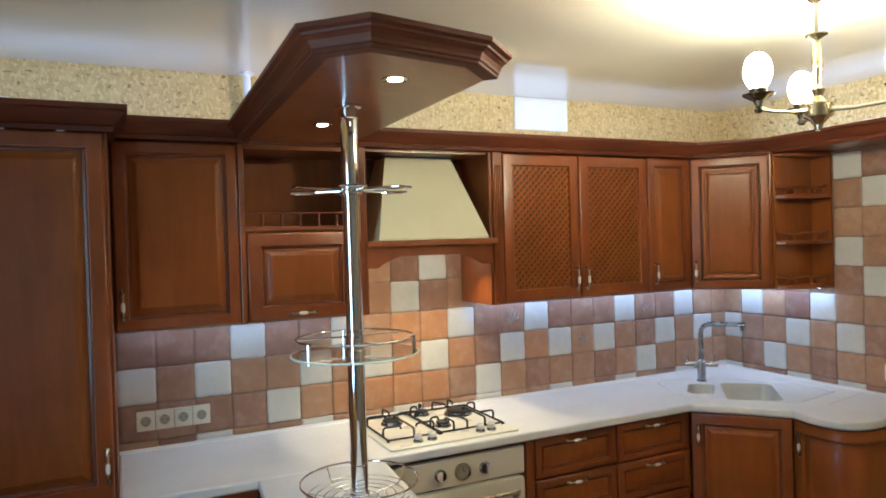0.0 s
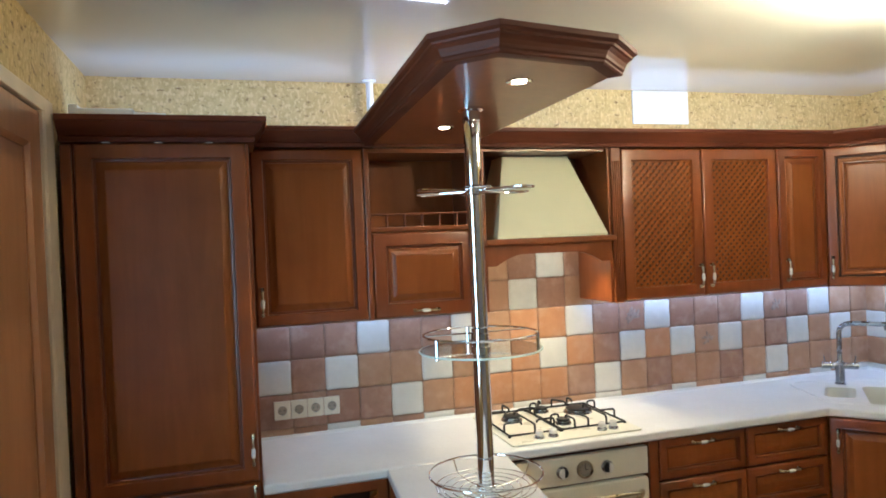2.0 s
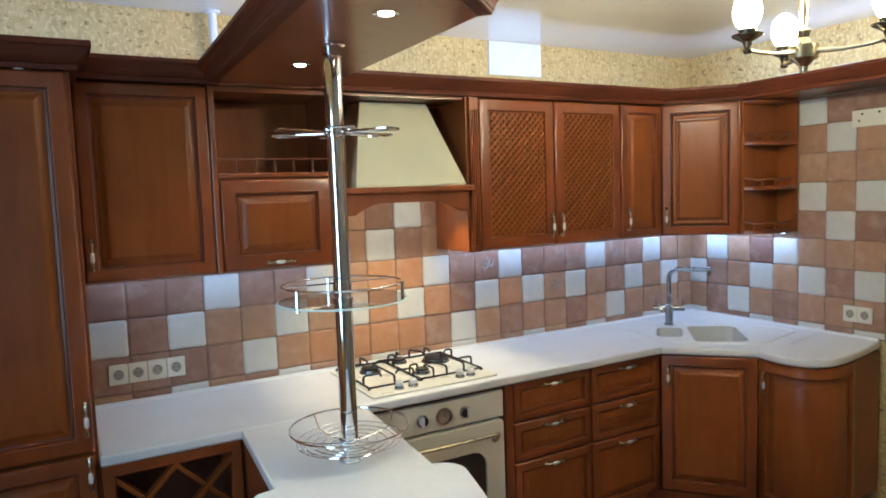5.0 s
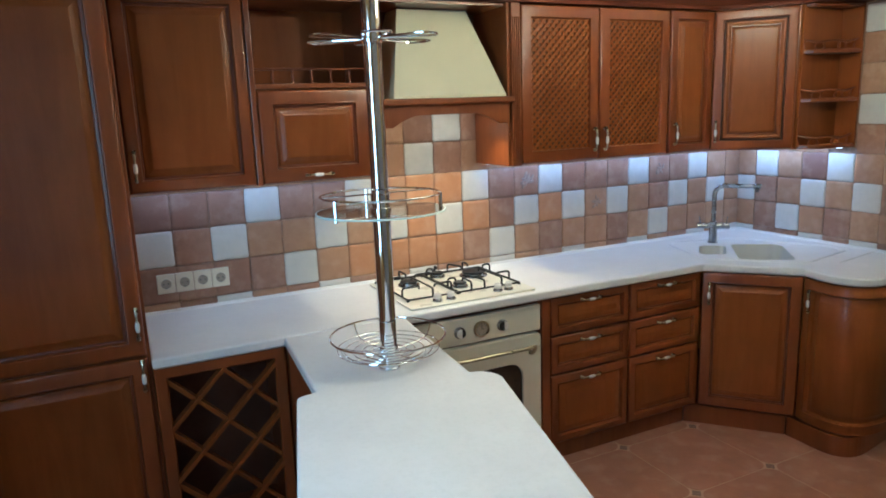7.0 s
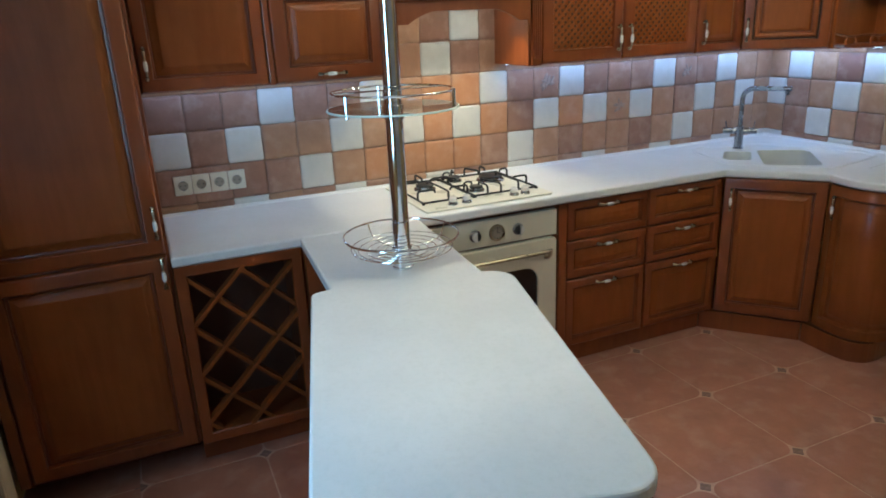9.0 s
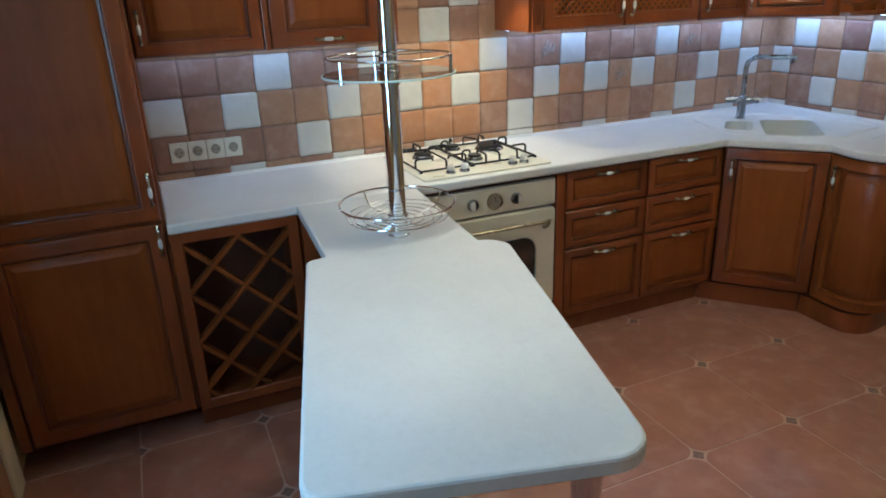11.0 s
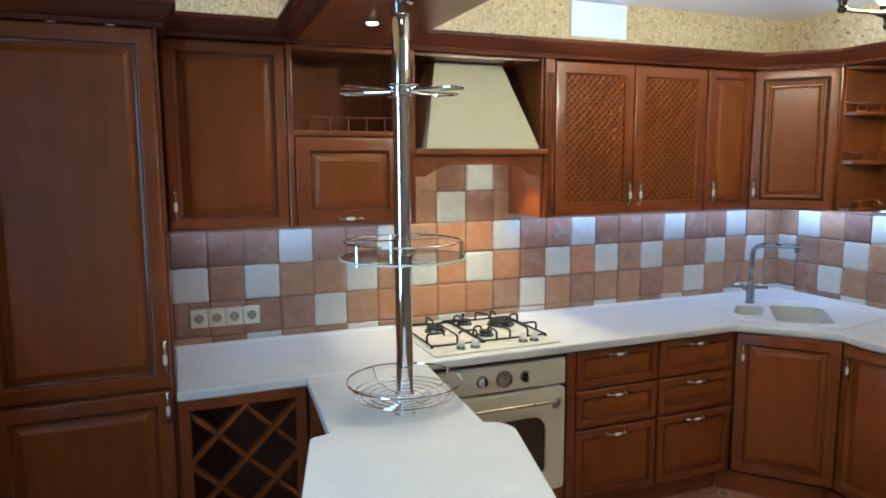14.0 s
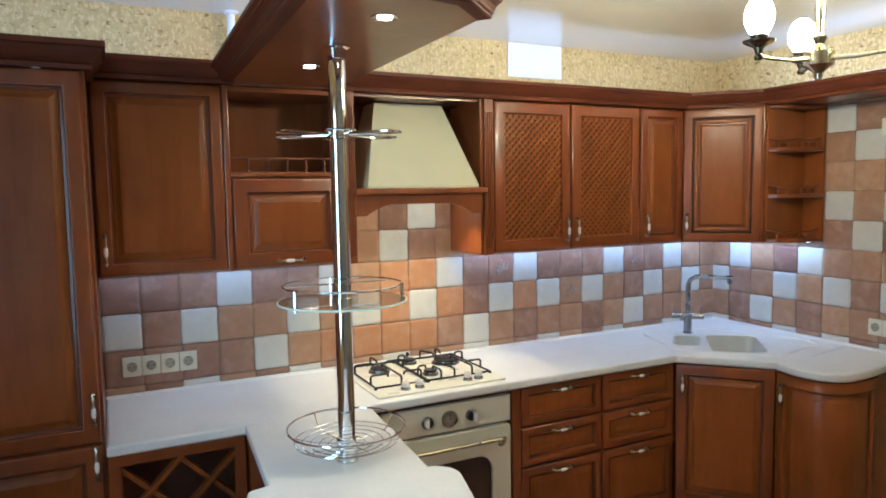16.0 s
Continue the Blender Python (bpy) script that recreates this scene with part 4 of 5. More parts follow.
def bowed(path, z0, z1, stile):
    """A bowed door: frame, groove and raised field follow the path."""
    seg = [math.dist(a, b) for a, b in zip(path, path[1:])]
    total = sum(seg)
    cum = [0.0]
    for s in seg:
        cum.append(cum[-1] + s)
    prof = [(0.0, 0.0), (0.003, 0.020), (stile - 0.020, 0.020), (stile - 0.014, 0.024), (stile - 0.008, 0.024), (stile, 0.007), (stile + 0.008, 0.007), (stile + 0.034, 0.019), (stile + 0.036, 0.020)]

    def height(d):
        for (a, ha), (b, hb) in zip(prof, prof[1:]):
            if d <= b:
                return ha + (hb - ha) * (d - a) / (b - a)
        return prof[-1][1]

    us = sorted({round(v, 5) for d, _ in prof for v in (d, total - d)} | {round(v, 5) for v in np.linspace(stile + 0.04, total - stile - 0.04, 22)})
    vs = sorted({round(v, 5) for d, _ in prof for v in (z0 + d, z1 - d)})
    bm = bmesh.new()
    grid = []
    for u in us:
        k = max(i for i in range(len(seg)) if cum[i] <= u + 1e-9)
        t = (u - cum[k]) / seg[k]
        p = Vector(path[k]).lerp(Vector(path[k + 1]), t)

        def dir_at(i):
            i = max(0, min(len(seg) - 1, i))
            return (Vector(path[i + 1]) - Vector(path[i])).normalized()

        d = (dir_at(k - 1).lerp(dir_at(k), min(1, t + 0.5)) if t < 0.5 else dir_at(k).lerp(dir_at(k + 1), t - 0.5)).normalized()
        nrm = Vector((d.y, -d.x))
        row = []
        for v in vs:
            hgt = height(min(u, total - u, v - z0, z1 - v))
            q = p + nrm * hgt
            row.append(bm.verts.new((q.x, q.y, v)))
        grid.append(row)
    for i in range(len(us) - 1):
        for j in range(len(vs) - 1):
            bm.faces.new((grid[i][j], grid[i + 1][j], grid[i + 1][j + 1], grid[i][j + 1]))
    return bm


bdoor = part("door", bowed(smooth_line(CURVE), 0.006, 0.708, 0.058), PANEL, curvec, "bowed raised-panel door", smooth=True)
hd = handle(bdoor, 2.812, -0.965, 0.590, tilt=8)
hd.matrix_basis = pose(2.804, -0.972, 0.600, 0, 0, -70)
part("end_panel", boxed(3.15, 3.41, -1.170, -1.12, 0, 0.705, bevel=0.004), WOOD, curvec)

# ---- worktops ----
TOP = [(0.003, -0.003), (3.425, -0.003)] + smooth_line([(3.425, -1.165), (3.19, -1.212), (3.06, -1.232), (2.94, -1.238), (2.865, -1.222), (2.812, -1.178), (2.787, -1.115), (2.782, -1.045), (2.792, -0.985), (2.806, -0.94), (2.8, -0.925), (2.52, -0.612), (2.505, -0.607)]) + [(0.96, -0.607), (0.003, -0.607)]
BASIN = rounded([(2.998, -0.337, 0.045), (3.208, -0.492, 0.05), (2.938, -0.795, 0.05), (2.722, -0.640, 0.035)])
BOWL = rounded([(2.840, -0.267, 0.035), (2.950, -0.351, 0.035), (2.772, -0.515, 0.035), (2.660, -0.433, 0.045)])
worktop = thing("worktop", pose(0, 0, 0), "white acrylic stone worktop round the corner", "worktop")
part("slab", slab(TOP, [BASIN, BOWL], ZW0, ZW1, 0.008), STONE, worktop)
part("upstand", sweep([(0.003, -0.006), (3.420, -0.006), (3.420, -1.16)], [(-0.003, ZW1 - 0.001), (0.016, ZW1 - 0.001), (0.013, ZW1 + 0.003), (0.009, ZW1 + 0.011), (-0.003, ZW1 + 0.012)]), STONE, worktop, "low white upstand")

sink = thing("sink", pose(0, 0, 0.66), "beige composite corner sink with small side bowl", "sink")


def bowl_mesh(outline, z_top, depth, shrink):
    bm = bmesh.new()
    c = Vector((sum(p[0] for p in outline) / len(outline), sum(p[1] for p in outline) / len(outline)))
    levels = [(1.0, z_top), (0.985, z_top - 0.012), (0.96, z_top - depth * 0.55), (0.92, z_top - depth * 0.85), (shrink, z_top - depth * 0.98), (0.5, z_top - depth), (0.12, z_top - depth - 0.004)]
    rings = [[bm.verts.new((c.x + (x - c.x) * s, c.y + (y - c.y) * s, z)) for x, y in outline] for s, z in levels]
    for a, b in zip(rings, rings[1:]):
        for i in range(len(a)):
            j = (i + 1) % len(a)
            bm.faces.new((a[i], a[j], b[j], b[i]))
    bm.faces.new(rings[-1])
    return bm


part("basin", bowl_mesh(BASIN, ZW1 - 0.66 - 0.002, 0.16, 0.84), SINKM, sink, smooth=True)
part("side_bowl", bowl_mesh(BOWL, ZW1 - 0.66 - 0.002, 0.09, 0.8), SINKM, sink, smooth=True)
RIM = rounded([(2.74, -0.10, 0.10), (3.16, -0.23, 0.10), (3.35, -0.70, 0.08), (3.31, -0.79, 0.04), (2.91, -0.865, 0.06), (2.60, -0.53, 0.08)])
part("rim", sweep(RIM + RIM[:1], [(-0.012, 0.1895), (0.012, 0.1895), (0.007, 0.1955), (-0.007, 0.1955)]), STONE, sink, "thin raised sink edge", smooth=True)
part("drain", lathe(bmesh.new(), [(0.001, 0.036), (0.024, 0.036), (0.028, 0.033)], 18, (2.957, -0.60, 0)), STEEL, sink)
part("drain_groove", slab([(3.040, -0.945), (3.405, -0.880), (3.407, -0.886), (3.042, -0.951)], [], 0.1892, 0.1912, 0.0005), SINKM, sink)

tap = thing("kitchen_tap", pose(2.958, -0.250, ZW1), "brushed steel cross-bar kitchen tap", "tap")
part("base", lathe(bmesh.new(), [(0.027, 0), (0.027, 0.006), (0.022, 0.010), (0.022, 0.115), (0.018, 0.120), (0.014, 0.124)], 20), STEEL, tap, smooth=True)
u = Vector((0.74, -0.67, 0))
part("cross_bar", tube(bmesh.new(), [tuple(-0.085 * u + Vector((0, 0, 0.097))), tuple(0.085 * u + Vector((0, 0, 0.097)))], 0.0165, 14), STEEL, tap, smooth=True)
for sgn in (-1, 1):
    part("lever", tube(bmesh.new(), [tuple(sgn * 0.066 * u + Vector((0, 0, 0.10))), tuple(sgn * 0.074 * u + Vector((0, 0, 0.150)))], 0.0032, 8), STEEL, tap, smooth=True)
w = Vector((0.55, -0.835, 0)).normalized()
spout = [(0, 0, 0.11), (0, 0, 0.268)] + [tuple(w * (0.055 * (1 - math.cos(a))) + Vector((0, 0, 0.268 + 0.055 * math.sin(a)))) for a in np.linspace(0.2, math.pi / 2, 8)] + [tuple(w * 0.235 + Vector((0, 0, 0.324)))]
part("spout", tube(bmesh.new(), spout, 0.0125, 14), STEEL, tap, smooth=True)
part("nozzle", lathe(bmesh.new(), [(0.011, 0.293), (0.012, 0.315)], 14, tuple(w * 0.215)), STEEL, tap, smooth=True)

bar = thing("bar_counter", pose(0, 0, 0), "white bar counter swung out from the worktop on a chrome leg", "bar counter")
BAR = rounded([(0.447, -0.611, 0.0), (0.915, -0.611, 0.0), (0.866, -1.245, 0.0), (0.949, -1.268, 0.075), (0.680, -2.287, 0.075), (0.112, -2.137, 0.05), (0.353, -1.163, 0.03), (0.412, -1.152, 0.0)])
part("slab", slab(BAR, [], ZW0, ZW1, 0.007), STONE, bar, "white acrylic stone slab")
part("leg", lathe(bmesh.new(), [(0.045, 0.0), (0.045, 0.006), (0.028, 0.012), (0.028, 0.79), (0.05, 0.8), (0.05, 0.8115)], 28, (0.615, -2.176, 0)), CHROME, bar, "round chrome leg", smooth=True)

# ---- hob ----
hob = thing("gas_hob", pose(0.968, -0.565, ZW1), "cream gas hob with black iron grates and four burners", "hob")
HX, HY = 0.595, 0.505
part("plate", slab(rounded([(0, 0, 0.012), (0, HY, 0.012), (HX, HY, 0.012), (HX, 0, 0.012)]), [], 0.0005, 0.009, 0.003), ENAMEL, hob, "cream enamel plate")
BURN = [(0.145, 0.365, 0.040), (0.330, 0.215, 0.030), (0.482, 0.370, 0.054), (0.325, 0.440, 0.030)]
for x, y, r in BURN:
    bn = part("burner", lathe(bmesh.new(), [(r * 1.25, 0.009), (r * 1.2, 0.016), (r * 0.98, 0.018), (r * 0.95, 0.024)], 22, (x, y, 0)), STEEL, hob, "steel burner crown", smooth=True)
    part("cap", lathe(bmesh.new(), [(r, 0.0242), (r * 1.02, 0.030), (r * 0.9, 0.033), (0.002, 0.034)], 22, (x, y, 0)), IRON, bn, "black burner cap", smooth=True)


def grate(x0, x1, y0, y1, bars):
    """A frame of round bar on feet, with fingers that stand up from it and reach in over the burners."""
    bm = bmesh.new()
    zr, r = 0.017, 0.0046
    tube(bm, [(x0, y0, zr), (x1, y0, zr), (x1, y1, zr), (x0, y1, zr)], r, 6, closed=True)
    for (xa, ya), (xb, yb) in bars:
        d = Vector((xb - xa, yb - ya)).normalized() * 0.012
        tube(bm, [(xa, ya, zr), (xa, ya, zr + 0.028), (xa + d.x * 0.3, ya + d.y * 0.3, zr + 0.034), (xa + d.x, ya + d.y, zr + 0.037), (xb - d.x, yb - d.y, zr + 0.037), (xb - d.x * 0.2, yb - d.y * 0.2, zr + 0.034), (xb, yb, zr + 0.024)], r, 6)
    for x in (x0, x1):
        for y in (y0, y1):
            lathe(bm, [(0.006, 0.009), (0.0075, 0.013), (0.005, zr)], 8, (x, y, 0))
    return part("grate", bm, IRON, hob, "black cast iron grate", smooth=True)


grate(0.030, 0.262, 0.105, 0.480, [((0.030, 0.365), (0.115, 0.365)), ((0.262, 0.365), (0.175, 0.365)), ((0.145, 0.480), (0.145, 0.395)), ((0.145, 0.105), (0.145, 0.335)), ((0.030, 0.165), (0.110, 0.165)), ((0.262, 0.165), (0.180, 0.165))])
grate(0.270, 0.572, 0.105, 0.480, [((0.330, 0.105), (0.330, 0.190)), ((0.270, 0.215), (0.308, 0.215)), ((0.395, 0.105), (0.372, 0.235)), ((0.270, 0.440), (0.302, 0.440)), ((0.330, 0.480), (0.330, 0.458)), ((0.482, 0.105), (0.482, 0.315)), ((0.482, 0.480), (0.482, 0.425)), ((0.572, 0.370), (0.532, 0.370)), ((0.400, 0.480), (0.432, 0.395)), ((0.572, 0.190), (0.500, 0.190))])
for x in (0.142, 0.205, 0.432, 0.486):
    knob = part("knob", lathe(bmesh.new(), [(0.0215, 0.009), (0.0205, 0.015), (0.0175, 0.018), (0.0165, 0.022)], 18, (x, 0.055, 0)), STEEL, hob, "white round knob on a steel collar", smooth=True)
    part("grip", lathe(bmesh.new(), [(0.0160, 0.0222), (0.0165, 0.036), (0.0125, 0.042), (0.003, 0.043)], 18, (x, 0.055, 0)), PORCELAIN, knob, smooth=True)

# ---- sockets, vent, pipe, cover plate, white duct ----
def socket_row(name, m, count, label):
    ob = thing(name, m, label, "socket")
    for k in range(count):
        plate = part("plate", slab(rounded([(0.0725 * k + 0.001, 0, 0.004), (0.0725 * k + 0.001, 0.081, 0.004), (0.0725 * k + 0.0715, 0.081, 0.004), (0.0725 * k + 0.0715, 0, 0.004)]), [], 0, 0.011, 0.003), PLASTIC, ob)
        c = (0.0725 * k + 0.036, 0.0405)
        part("rim", lathe(bmesh.new(), [(0.0245, 0.0108), (0.0240, 0.0135), (0.0215, 0.0138), (0.0203, 0.0105)], 22, (*c, 0)), PLASTIC, plate, smooth=True)
        # flat disc: the recess's shade is put into its grey colour
        well = part("well", lathe(bmesh.new(), [(0.001, 0.0113), (0.0200, 0.0113), (0.0200, 0.0112)], 22, (*c, 0)), GREYM, plate, "shaded round socket well")
        bm = lathe(bmesh.new(), [(0.0025, 0.0114), (0.0025, 0.0119)], 8, (c[0] - 0.0095, c[1], 0))
        lathe(bm, [(0.0025, 0.0114), (0.0025, 0.0119)], 8, (c[0] + 0.0095, c[1], 0))
        part("pin_holes", bm, IRON, well)
        bm = boxed(c[0] - 0.0035, c[0] + 0.0035, c[1] + 0.0155, c[1] + 0.0200, 0.0114, 0.0145)
        box(bm, c[0] - 0.0035, c[0] + 0.0035, c[1] - 0.0200, c[1] - 0.0155, 0.0114, 0.0145)
        part("earth_clips", bm, STEEL, well)
    return ob


UPRIGHT = Matrix(((1, 0, 0, 0), (0, 0, -1, 0), (0, 1, 0, 0), (0, 0, 0, 1)))
socket_row("socket_row", pose(0.068, -0.011, 0.932) @ UPRIGHT, 4, "ivory row of four sockets on the tiled wall")
socket_row("socket_pair", pose(XR - 0.011, -0.985, 0.928, 0, 0, -90) @ UPRIGHT, 2, "ivory pair of sockets on the tiled wall")

vent = thing("wall_vent", pose(1.928, 0, 2.256), "white rectangular wall vent cover under the ceiling", "vent cover")
part("frame", boxed(0, 0.335, -0.012, -0.0005, 0, 0.1725, bevel=0.003), WHITE, vent)
for k in range(9):
    part("slat", boxed(0.02, 0.315, -0.0145, -0.0125, 0.013 + 0.0165 * k, 0.024 + 0.0165 * k), WHITE, vent)

pipe = thing("heating_pipe", pose(0.548, -0.055, 2.101), "white round riser pipe with ceiling collar", "pipe")
part("tube", lathe(bmesh.new(), [(0.0165, 0), (0.0165, 0.328)], 18), WHITE, pipe, smooth=True)
part("collar", lathe(bmesh.new(), [(0.017, 0.318), (0.029, 0.321), (0.031, 0.326), (0.031, 0.3285)], 22), WHITE, pipe, smooth=True)

plate = thing("junction_cover", pose(XR - 0.0105, -1.015, 1.905, 0, 0, -90) @ UPRIGHT, "pale metal mounting plate with screws on the tiles", "mounting plate")
part("plate", slab(rounded([(0, 0, 0.004), (0, 0.082, 0.004), (0.32, 0.082, 0.004), (0.32, 0, 0.004)]), [], 0, 0.006, 0.002), PLASTIC, plate)
for x, y in ((0.05, 0.062), (0.13, 0.064), (0.035, 0.030), (0.24, 0.05)):
    part("screw", lathe(bmesh.new(), [(0.006, 0.006), (0.005, 0.009), (0.001, 0.0095)], 10, (x, y, 0)), STEEL, plate)

duct = thing("plastic_duct", pose(-0.570, -0.48, 2.1535), "white flat plastic duct lying on the tall cabinet", "duct")
bm = boxed(0.02, 0.20, -0.10, 0.10, 0.0, 0.030, bevel=0.005)
box(bm, 0.0, 0.03, -0.10, 0.10, 0.0, 0.042, bevel=0.005)
part("channel", bm, WHITE, duct)
part("wedge", slab([(0.20, 0.09), (0.30, 0.06), (0.30, -0.06), (0.20, -0.09)], [], 0.0, 0.022, 0.003), WHITE, duct)

# white cover strips on the cornice along the side wall
for yy, w in ((-0.83, 0.055), (-1.12, 0.075)):
    ob = thing("plastic_trim", pose(3.20, yy, 2.101), "white plastic strip lying on the cornice", "plastic trim", "plastic trims")
    part("strip", boxed(-0.02, 0.02, -w, w, 0.0, 0.085, bevel=0.004), WHITE, ob)

# ---- chandelier ----
CX, CY = 1.94, -1.71
chand = thing("chandelier", pose(CX, CY, 1.975), "brass three-arm chandelier with glowing globes", "chandelier")
part("body", lathe(bmesh.new(), [(0.002, 0.0), (0.010, 0.004), (0.012, 0.02), (0.030, 0.038), (0.042, 0.044), (0.042, 0.082), (0.022, 0.090), (0.012, 0.105), (0.020, 0.125), (0.010, 0.14), (0.016, 0.20), (0.012, 0.26), (0.007, 0.27)], 20), BRASSY, chand, smooth=True)
part("stem", lathe(bmesh.new(), [(0.006, 0.26), (0.006, 0.42)], 10), PEWTER, chand, smooth=True)
part("collar", lathe(bmesh.new(), [(0.006, 0.272), (0.014, 0.278), (0.032, 0.288), (0.030, 0.293), (0.010, 0.297)], 18), PEWTER, chand, smooth=True)
part("rose", lathe(bmesh.new(), [(0.010, 0.385), (0.028, 0.40), (0.050, 0.425), (0.064, 0.442), (0.066, 0.4545)], 22), PEWTER, chand, smooth=True)
fwd = Vector((0.826, 0.564, 0))
rgt = Vector((0.564, -0.826, 0))
for r, f in ((0.208, -0.066), (-0.150, -0.146), (-0.052, 0.208)):
    e = rgt * r + fwd * f
    d = e.normalized()
    arm = part("arm", tube(bmesh.new(), [tuple(d * 0.035 + Vector((0, 0, 0.062))), tuple(d * 0.10 + Vector((0, 0, 0.056))), tuple(d * 0.17 + Vector((0, 0, 0.058))), tuple(d * 0.20 + Vector((0, 0, 0.062))), tuple(e + Vector((0, 0, 0.072)))], [0.0085, 0.0055, 0.0055, 0.006, 0.0065], 10), BRONZE, chand, "fluted brass arm", smooth=True)
    part("cup", lathe(bmesh.new(), [(0.009, 0.052), (0.013, 0.062), (0.009, 0.070), (0.014, 0.086), (0.042, 0.102), (0.044, 0.107), (0.022, 0.111), (0.025, 0.122)], 20, tuple(e)), PEWTER, arm, "dark brass cup", smooth=True)
    part("globe", lathe(bmesh.new(), [(0.018, 0.122), (0.030, 0.135), (0.039, 0.158), (0.040, 0.18), (0.034, 0.204), (0.027, 0.216)], 20, tuple(e)), BULB, arm, "glowing frosted glass shade", smooth=True)
    part("bulb", lathe(bmesh.new(), [(0.020, 0.2165), (0.019, 0.221), (0.012, 0.2255), (0.002, 0.227)], 16, tuple(e)), FILAMENT, arm, "bright bulb in the shade's mouth", smooth=True)

# ---- tiles on the walls ----
random.seed(4)


def tile_mesh(k, material, w=TILE, h=TILE):
    """A cushioned handmade tile with wavy edges, facing -y, its corner at the origin."""
    rnd = random.Random(100 + k)
    g = 0.0012
    outline = []
    for (xa, za), (xb, zb) in (((g, g), (w - g, g)), ((w - g, g), (w - g, h - g)), ((w - g, h - g), (g, h - g)), ((g, h - g), (g, g))):
        for i, t in enumerate((0.0, 0.025, 0.09, 0.37, 0.66, 0.91, 0.975)):
            x, z = xa + (xb - xa) * t, za + (zb - za) * t
            pull = (0.0062, 0.0022, 0.0002)[min(i, 7 - i)] * min(1, h / 0.1) if i < 3 or i > 4 else rnd.uniform(-0.0014, 0.0022)
            c = Vector((w / 2 - x, h / 2 - z)).normalized() * pull
            outline.append((x + c.x, z + c.y))
    bm = bmesh.new()
    levels = [(0.0, 0.0), (0.0, -0.0062), (0.0030, -0.0084), (0.012, -0.0098)]
    rings = []
    for ins, y in levels:
        ring = []
        for x, z in outline:
            ring.append(bm.verts.new((x + (w / 2 - x) * ins / (w / 2), y, z + (h / 2 - z) * ins / (h / 2))))
        rings.append(ring)
    for a, b in zip(rings, rings[1:]):
        for i in range(len(a)):
            j = (i + 1) % len(a)
            bm.faces.new((a[i], a[j], b[j], b[i]))
    bm.faces.new(rings[-1])
    bmesh.ops.recalc_face_normals(bm, faces=bm.faces)
    me = bpy.data.meshes.new("tile")
    bm.to_mesh(me)
    bm.free()
    me.materials.append(material)
    me.polygons.foreach_set("use_smooth", [True] * len(me.polygons))
    me.set_sharp_from_angle(angle=radians(50))
    return me


cache = {}


def lay(parent, kind, m, w=TILE, h=TILE):
    key = (kind, random.randrange(3), round(w, 3), round(h, 3))
    if key not in cache:
        cache[key] = tile_mesh(len(cache), TILES[kind], w, h)
    ob = new("tile", cache[key])
    ob.parent = parent
    ob.matrix_basis = m @ pose(0, random.uniform(-0.0008, 0.0006), 0, random.uniform(-0.4, 0.4), random.uniform(-0.5, 0.5), random.uniform(-0.4, 0.4))
    return ob


bed = part("tile_bed", boxed(0.0, XR - 0.001, -0.0035, -0.0006, ZW1, ZU0 + 0.02), GROUT, wall_back, "sandy grout bed")
part("tile_bed", boxed(0.955, 1.60, -0.0035, -0.0006, ZU0 + 0.02, 1.70), GROUT, wall_back, "sandy grout bed")
part("tile_bed", boxed(XR - 0.0035, XR - 0.0006, -2.6, -0.004, ZW1, 2.085), GROUT, wall_right, "sandy grout bed")
ROWS_BACK = {
    0: "BBBWBBWTOOWBBWBBBWBBWTT",
    1: "WBWTTWTWOWOBWOWTWTBWTWT",
    2: "BBBBWTOOOOBWTBTTBTWTTTT",
}
for r, line in ROWS_BACK.items():
    for c, kind in enumerate(line):
        w = TILE if (c + 1) * TILE < XR else XR - c * TILE - 0.004
        lay(wall_back, kind, pose(c * TILE, -0.003, ZROW - (r + 1) * TILE), w)
for c, kind in enumerate("BBBWBBWTOOWBBWBBBWBBWTT"):
    if ZU0 - ZROW > 0.02 and not 6.2 < c < 10.5:
        lay(wall_back, "T", pose(c * TILE, -0.003, ZROW), TILE if (c + 1) * TILE < XR else XR - c * TILE - 0.004, 0.034)
for r, line in {-1: "TTWBT", -2: "TTBWB"}.items():
    for c, kind in enumerate(line):
        lay(wall_back, kind, pose((6 + c) * TILE, -0.003, ZROW - (r + 1) * TILE))
RIGHT = {0: "TWTDWTTTTB", 1: "WBTWTWBWTT", 2: "TBWTBTTTBT", -1: ".....BWBTT", -2: ".....WTWTB", -3: ".....TTTTW", -4: ".....TWTBT", -5: ".....WBBTW"}
for r, line in RIGHT.items():
    for c, kind in enumerate(line):
        if kind == ".":
            continue
        y0 = 0.0 if c == 0 else -0.134 - (c - 1) * TILE
        lay(wall_right, kind, pose(XR - 0.003, y0, ZROW - (r + 1) * TILE, 0, 0, -90), 0.13 if c == 0 else TILE, TILE if r > -5 else 0.135)
for c in range(4):
    lay(wall_right, "T", pose(XR - 0.003, 0.0 if c == 0 else -0.134 - (c - 1) * TILE, ZROW, 0, 0, -90), 0.13 if c == 0 else TILE, 0.034)

# cut tiles between the lowest full row and the upstand
for c, kind in enumerate("TBWTBWBTWBTWTBWTBWTBWTW"):
    lay(wall_back, kind, pose(c * TILE, -0.003, ZW1 + 0.008), TILE if (c + 1) * TILE < XR else XR - c * TILE - 0.004, ZROW - 3 * TILE - ZW1 - 0.009)
for c, kind in enumerate("WBBWBWBWTB"):
    lay(wall_right, kind, pose(XR - 0.003, 0.0 if c == 0 else -0.134 - (c - 1) * TILE, ZW1 + 0.008, 0, 0, -90), 0.13 if c == 0 else TILE, ZROW - 3 * TILE - ZW1 - 0.009)

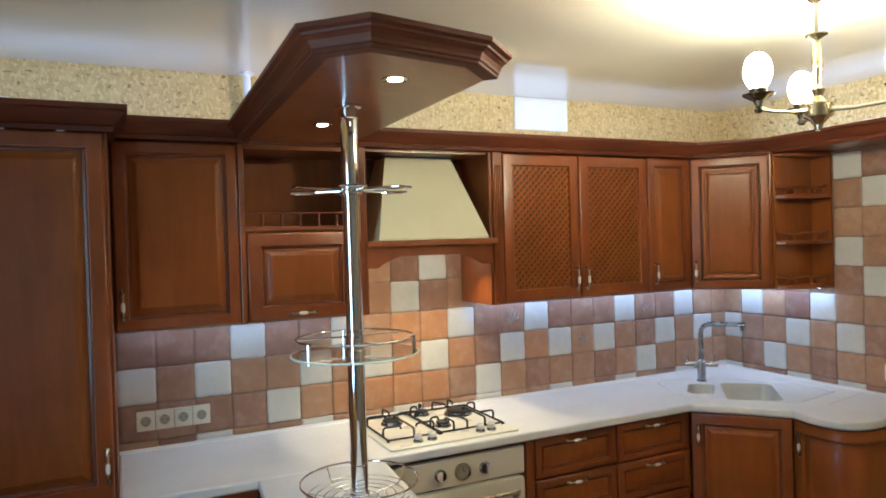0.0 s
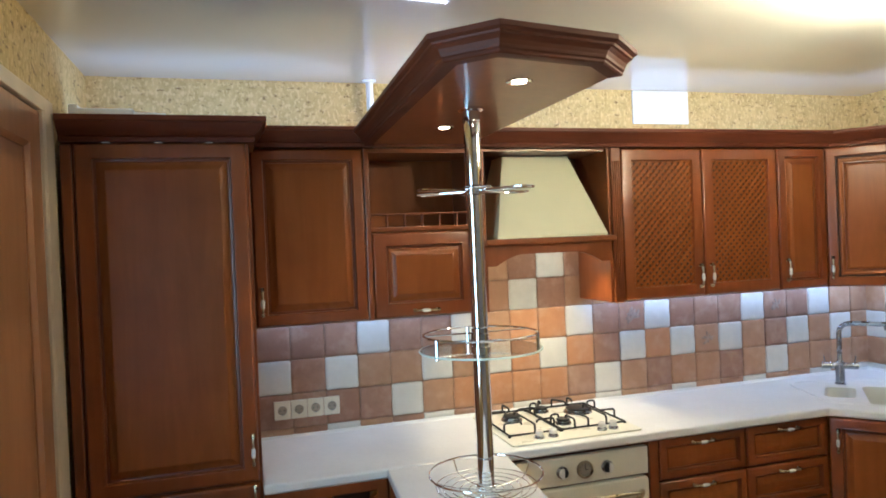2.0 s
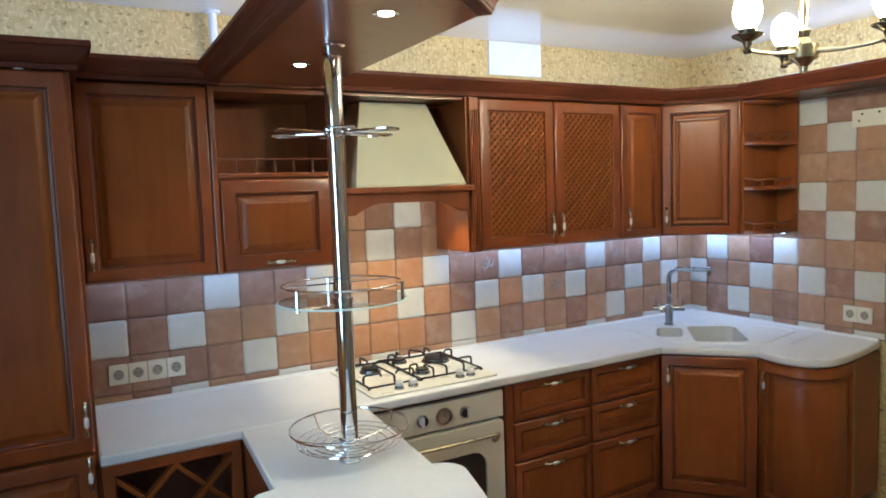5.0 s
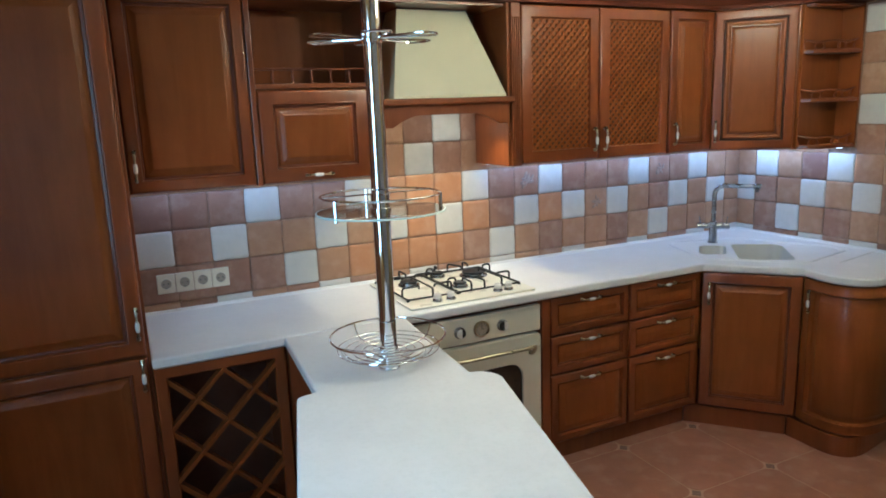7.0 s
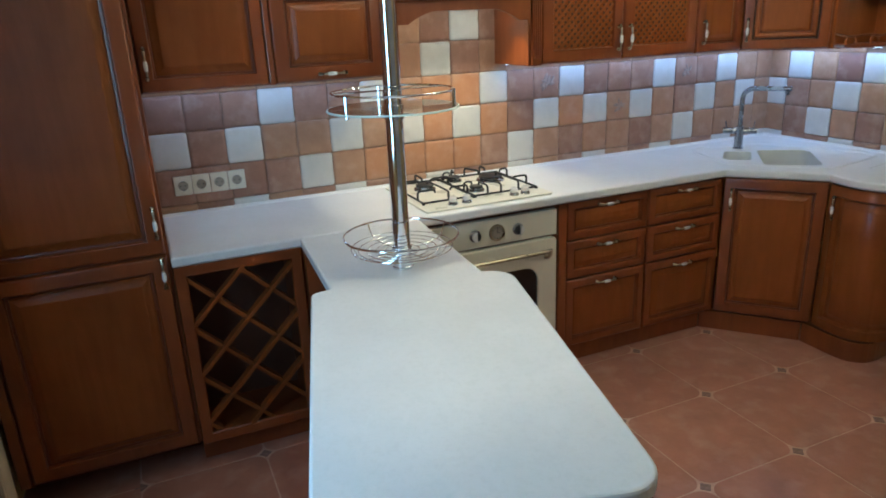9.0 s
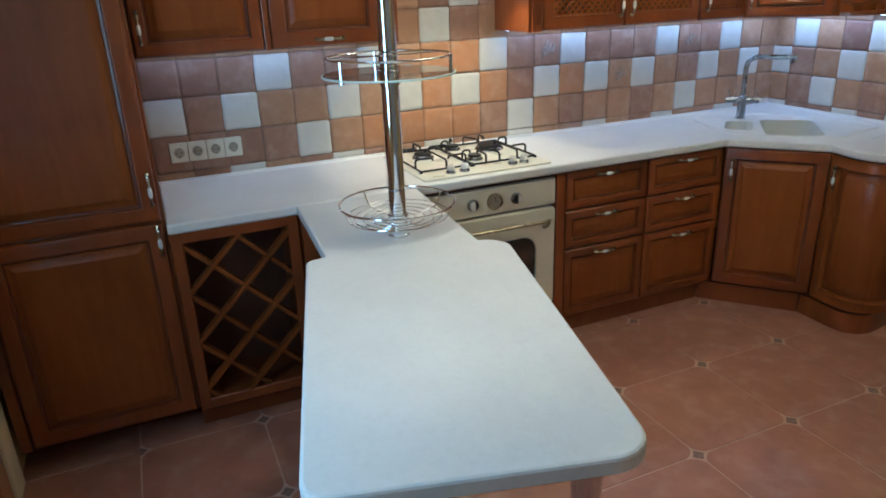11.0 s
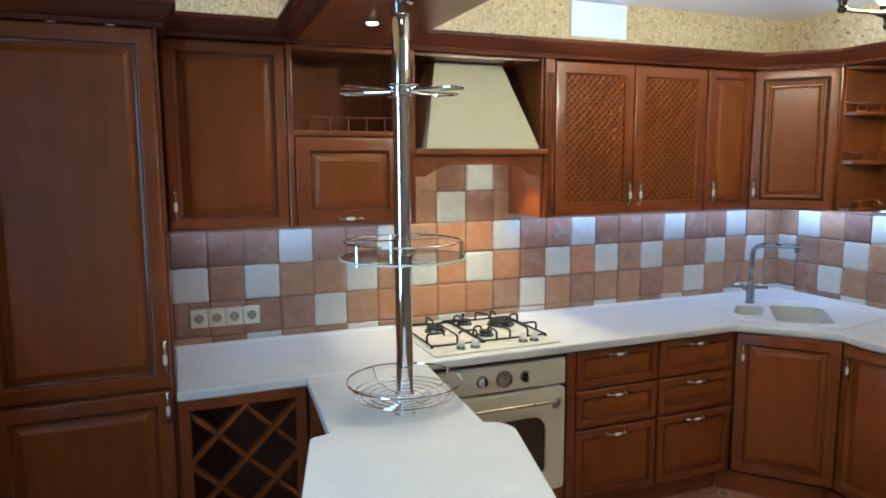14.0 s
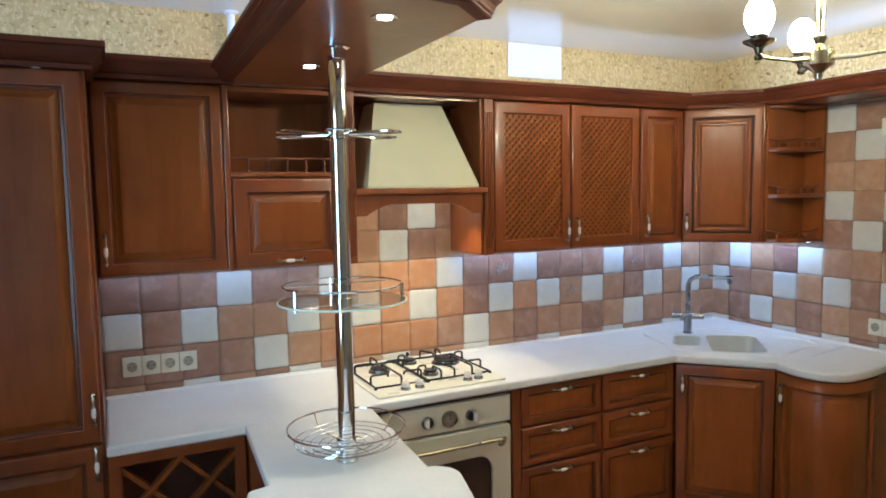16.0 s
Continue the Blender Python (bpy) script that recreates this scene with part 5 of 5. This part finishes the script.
# relief ornaments on three tiles
for cx, cz in ((12.5, ZROW - 0.075), (18.5, ZROW - 0.075), (15.5, ZROW - 0.225)):
    bm = bmesh.new()
    rnd = random.Random(int(cx * 10))
    big = 0.036 if cx == 12.5 else 0.029
    for k in range(9):
        a, away = 2.4 * k + rnd.uniform(-0.4, 0.4), big * (0.25 + 0.75 * k / 8)
        leaf = Matrix.Translation((away * math.cos(a), 0, away * math.sin(a))) @ Matrix.Rotation(-a + rnd.uniform(-0.8, 0.8), 4, "Y")
        bmesh.ops.create_uvsphere(bm, u_segments=8, v_segments=6, radius=1, matrix=leaf @ Matrix.Diagonal((big * rnd.uniform(0.45, 0.7), 0.0035, big * rnd.uniform(0.16, 0.28), 1)))
    orn = part("ornament", bm, ORNAMENT, wall_back, "pressed leaf relief", smooth=True)
    orn.matrix_basis = pose(cx * TILE, -0.0130, cz)

# ---- floor tiles ----
PXT, PYT, FX, FY = 0.4525, 0.461, 2.03, -1.066


def floor_mesh(w, h, cut):
    """A floor tile whose free corners are cut back round the insets."""
    g, r = 0.0028, 0.002 if cut else 0.055
    bm = slab(rounded([(g, g, r), (g, h - g, r), (w - g, h - g, r), (w - g, g, r)]), [], -0.0022, 0.0, 0.0009)
    bmesh.ops.recalc_face_normals(bm, faces=bm.faces)
    me = bpy.data.meshes.new("floor_tile")
    bm.to_mesh(me)
    bm.free()
    me.materials.append(FLOORTILE)
    return me


def inset_mesh():
    bm = slab([(-0.025, 0), (0, 0.025), (0.025, 0), (0, -0.025)], [], -0.0022, -0.0002, 0.0007)
    bmesh.ops.recalc_face_normals(bm, faces=bm.faces)
    me = bpy.data.meshes.new("inset")
    bm.to_mesh(me)
    bm.free()
    me.materials.append(INSET)
    return me


im, floor_meshes = inset_mesh(), {}
for i in range(-6, 4):
    for j in range(-8, 3):
        x, y = FX + i * PXT, FY + j * PYT
        xa, xb, ya, yb = max(x, XL), min(x + PXT, XR), max(y, YF), min(y + PYT, 0.0)
        if xb - xa < 0.03 or yb - ya < 0.03:
            continue
        w, d = round(xb - xa, 4), round(yb - ya, 4)
        if (w, d) not in floor_meshes:
            floor_meshes[w, d] = floor_mesh(w, d, w < PXT - 0.01 or d < PYT - 0.01)
        ob = new("floor_tile", floor_meshes[w, d])
        ob.parent = floor
        ob.matrix_basis = pose(xa, ya, 0)
        if XL + 0.03 < x and YF + 0.03 < y:
            ob = new("inset", im)
            ob.parent = floor
            ob.matrix_basis = pose(x, y, 0.0006 if (w < PXT - 0.01 or d < PYT - 0.01) else 0)
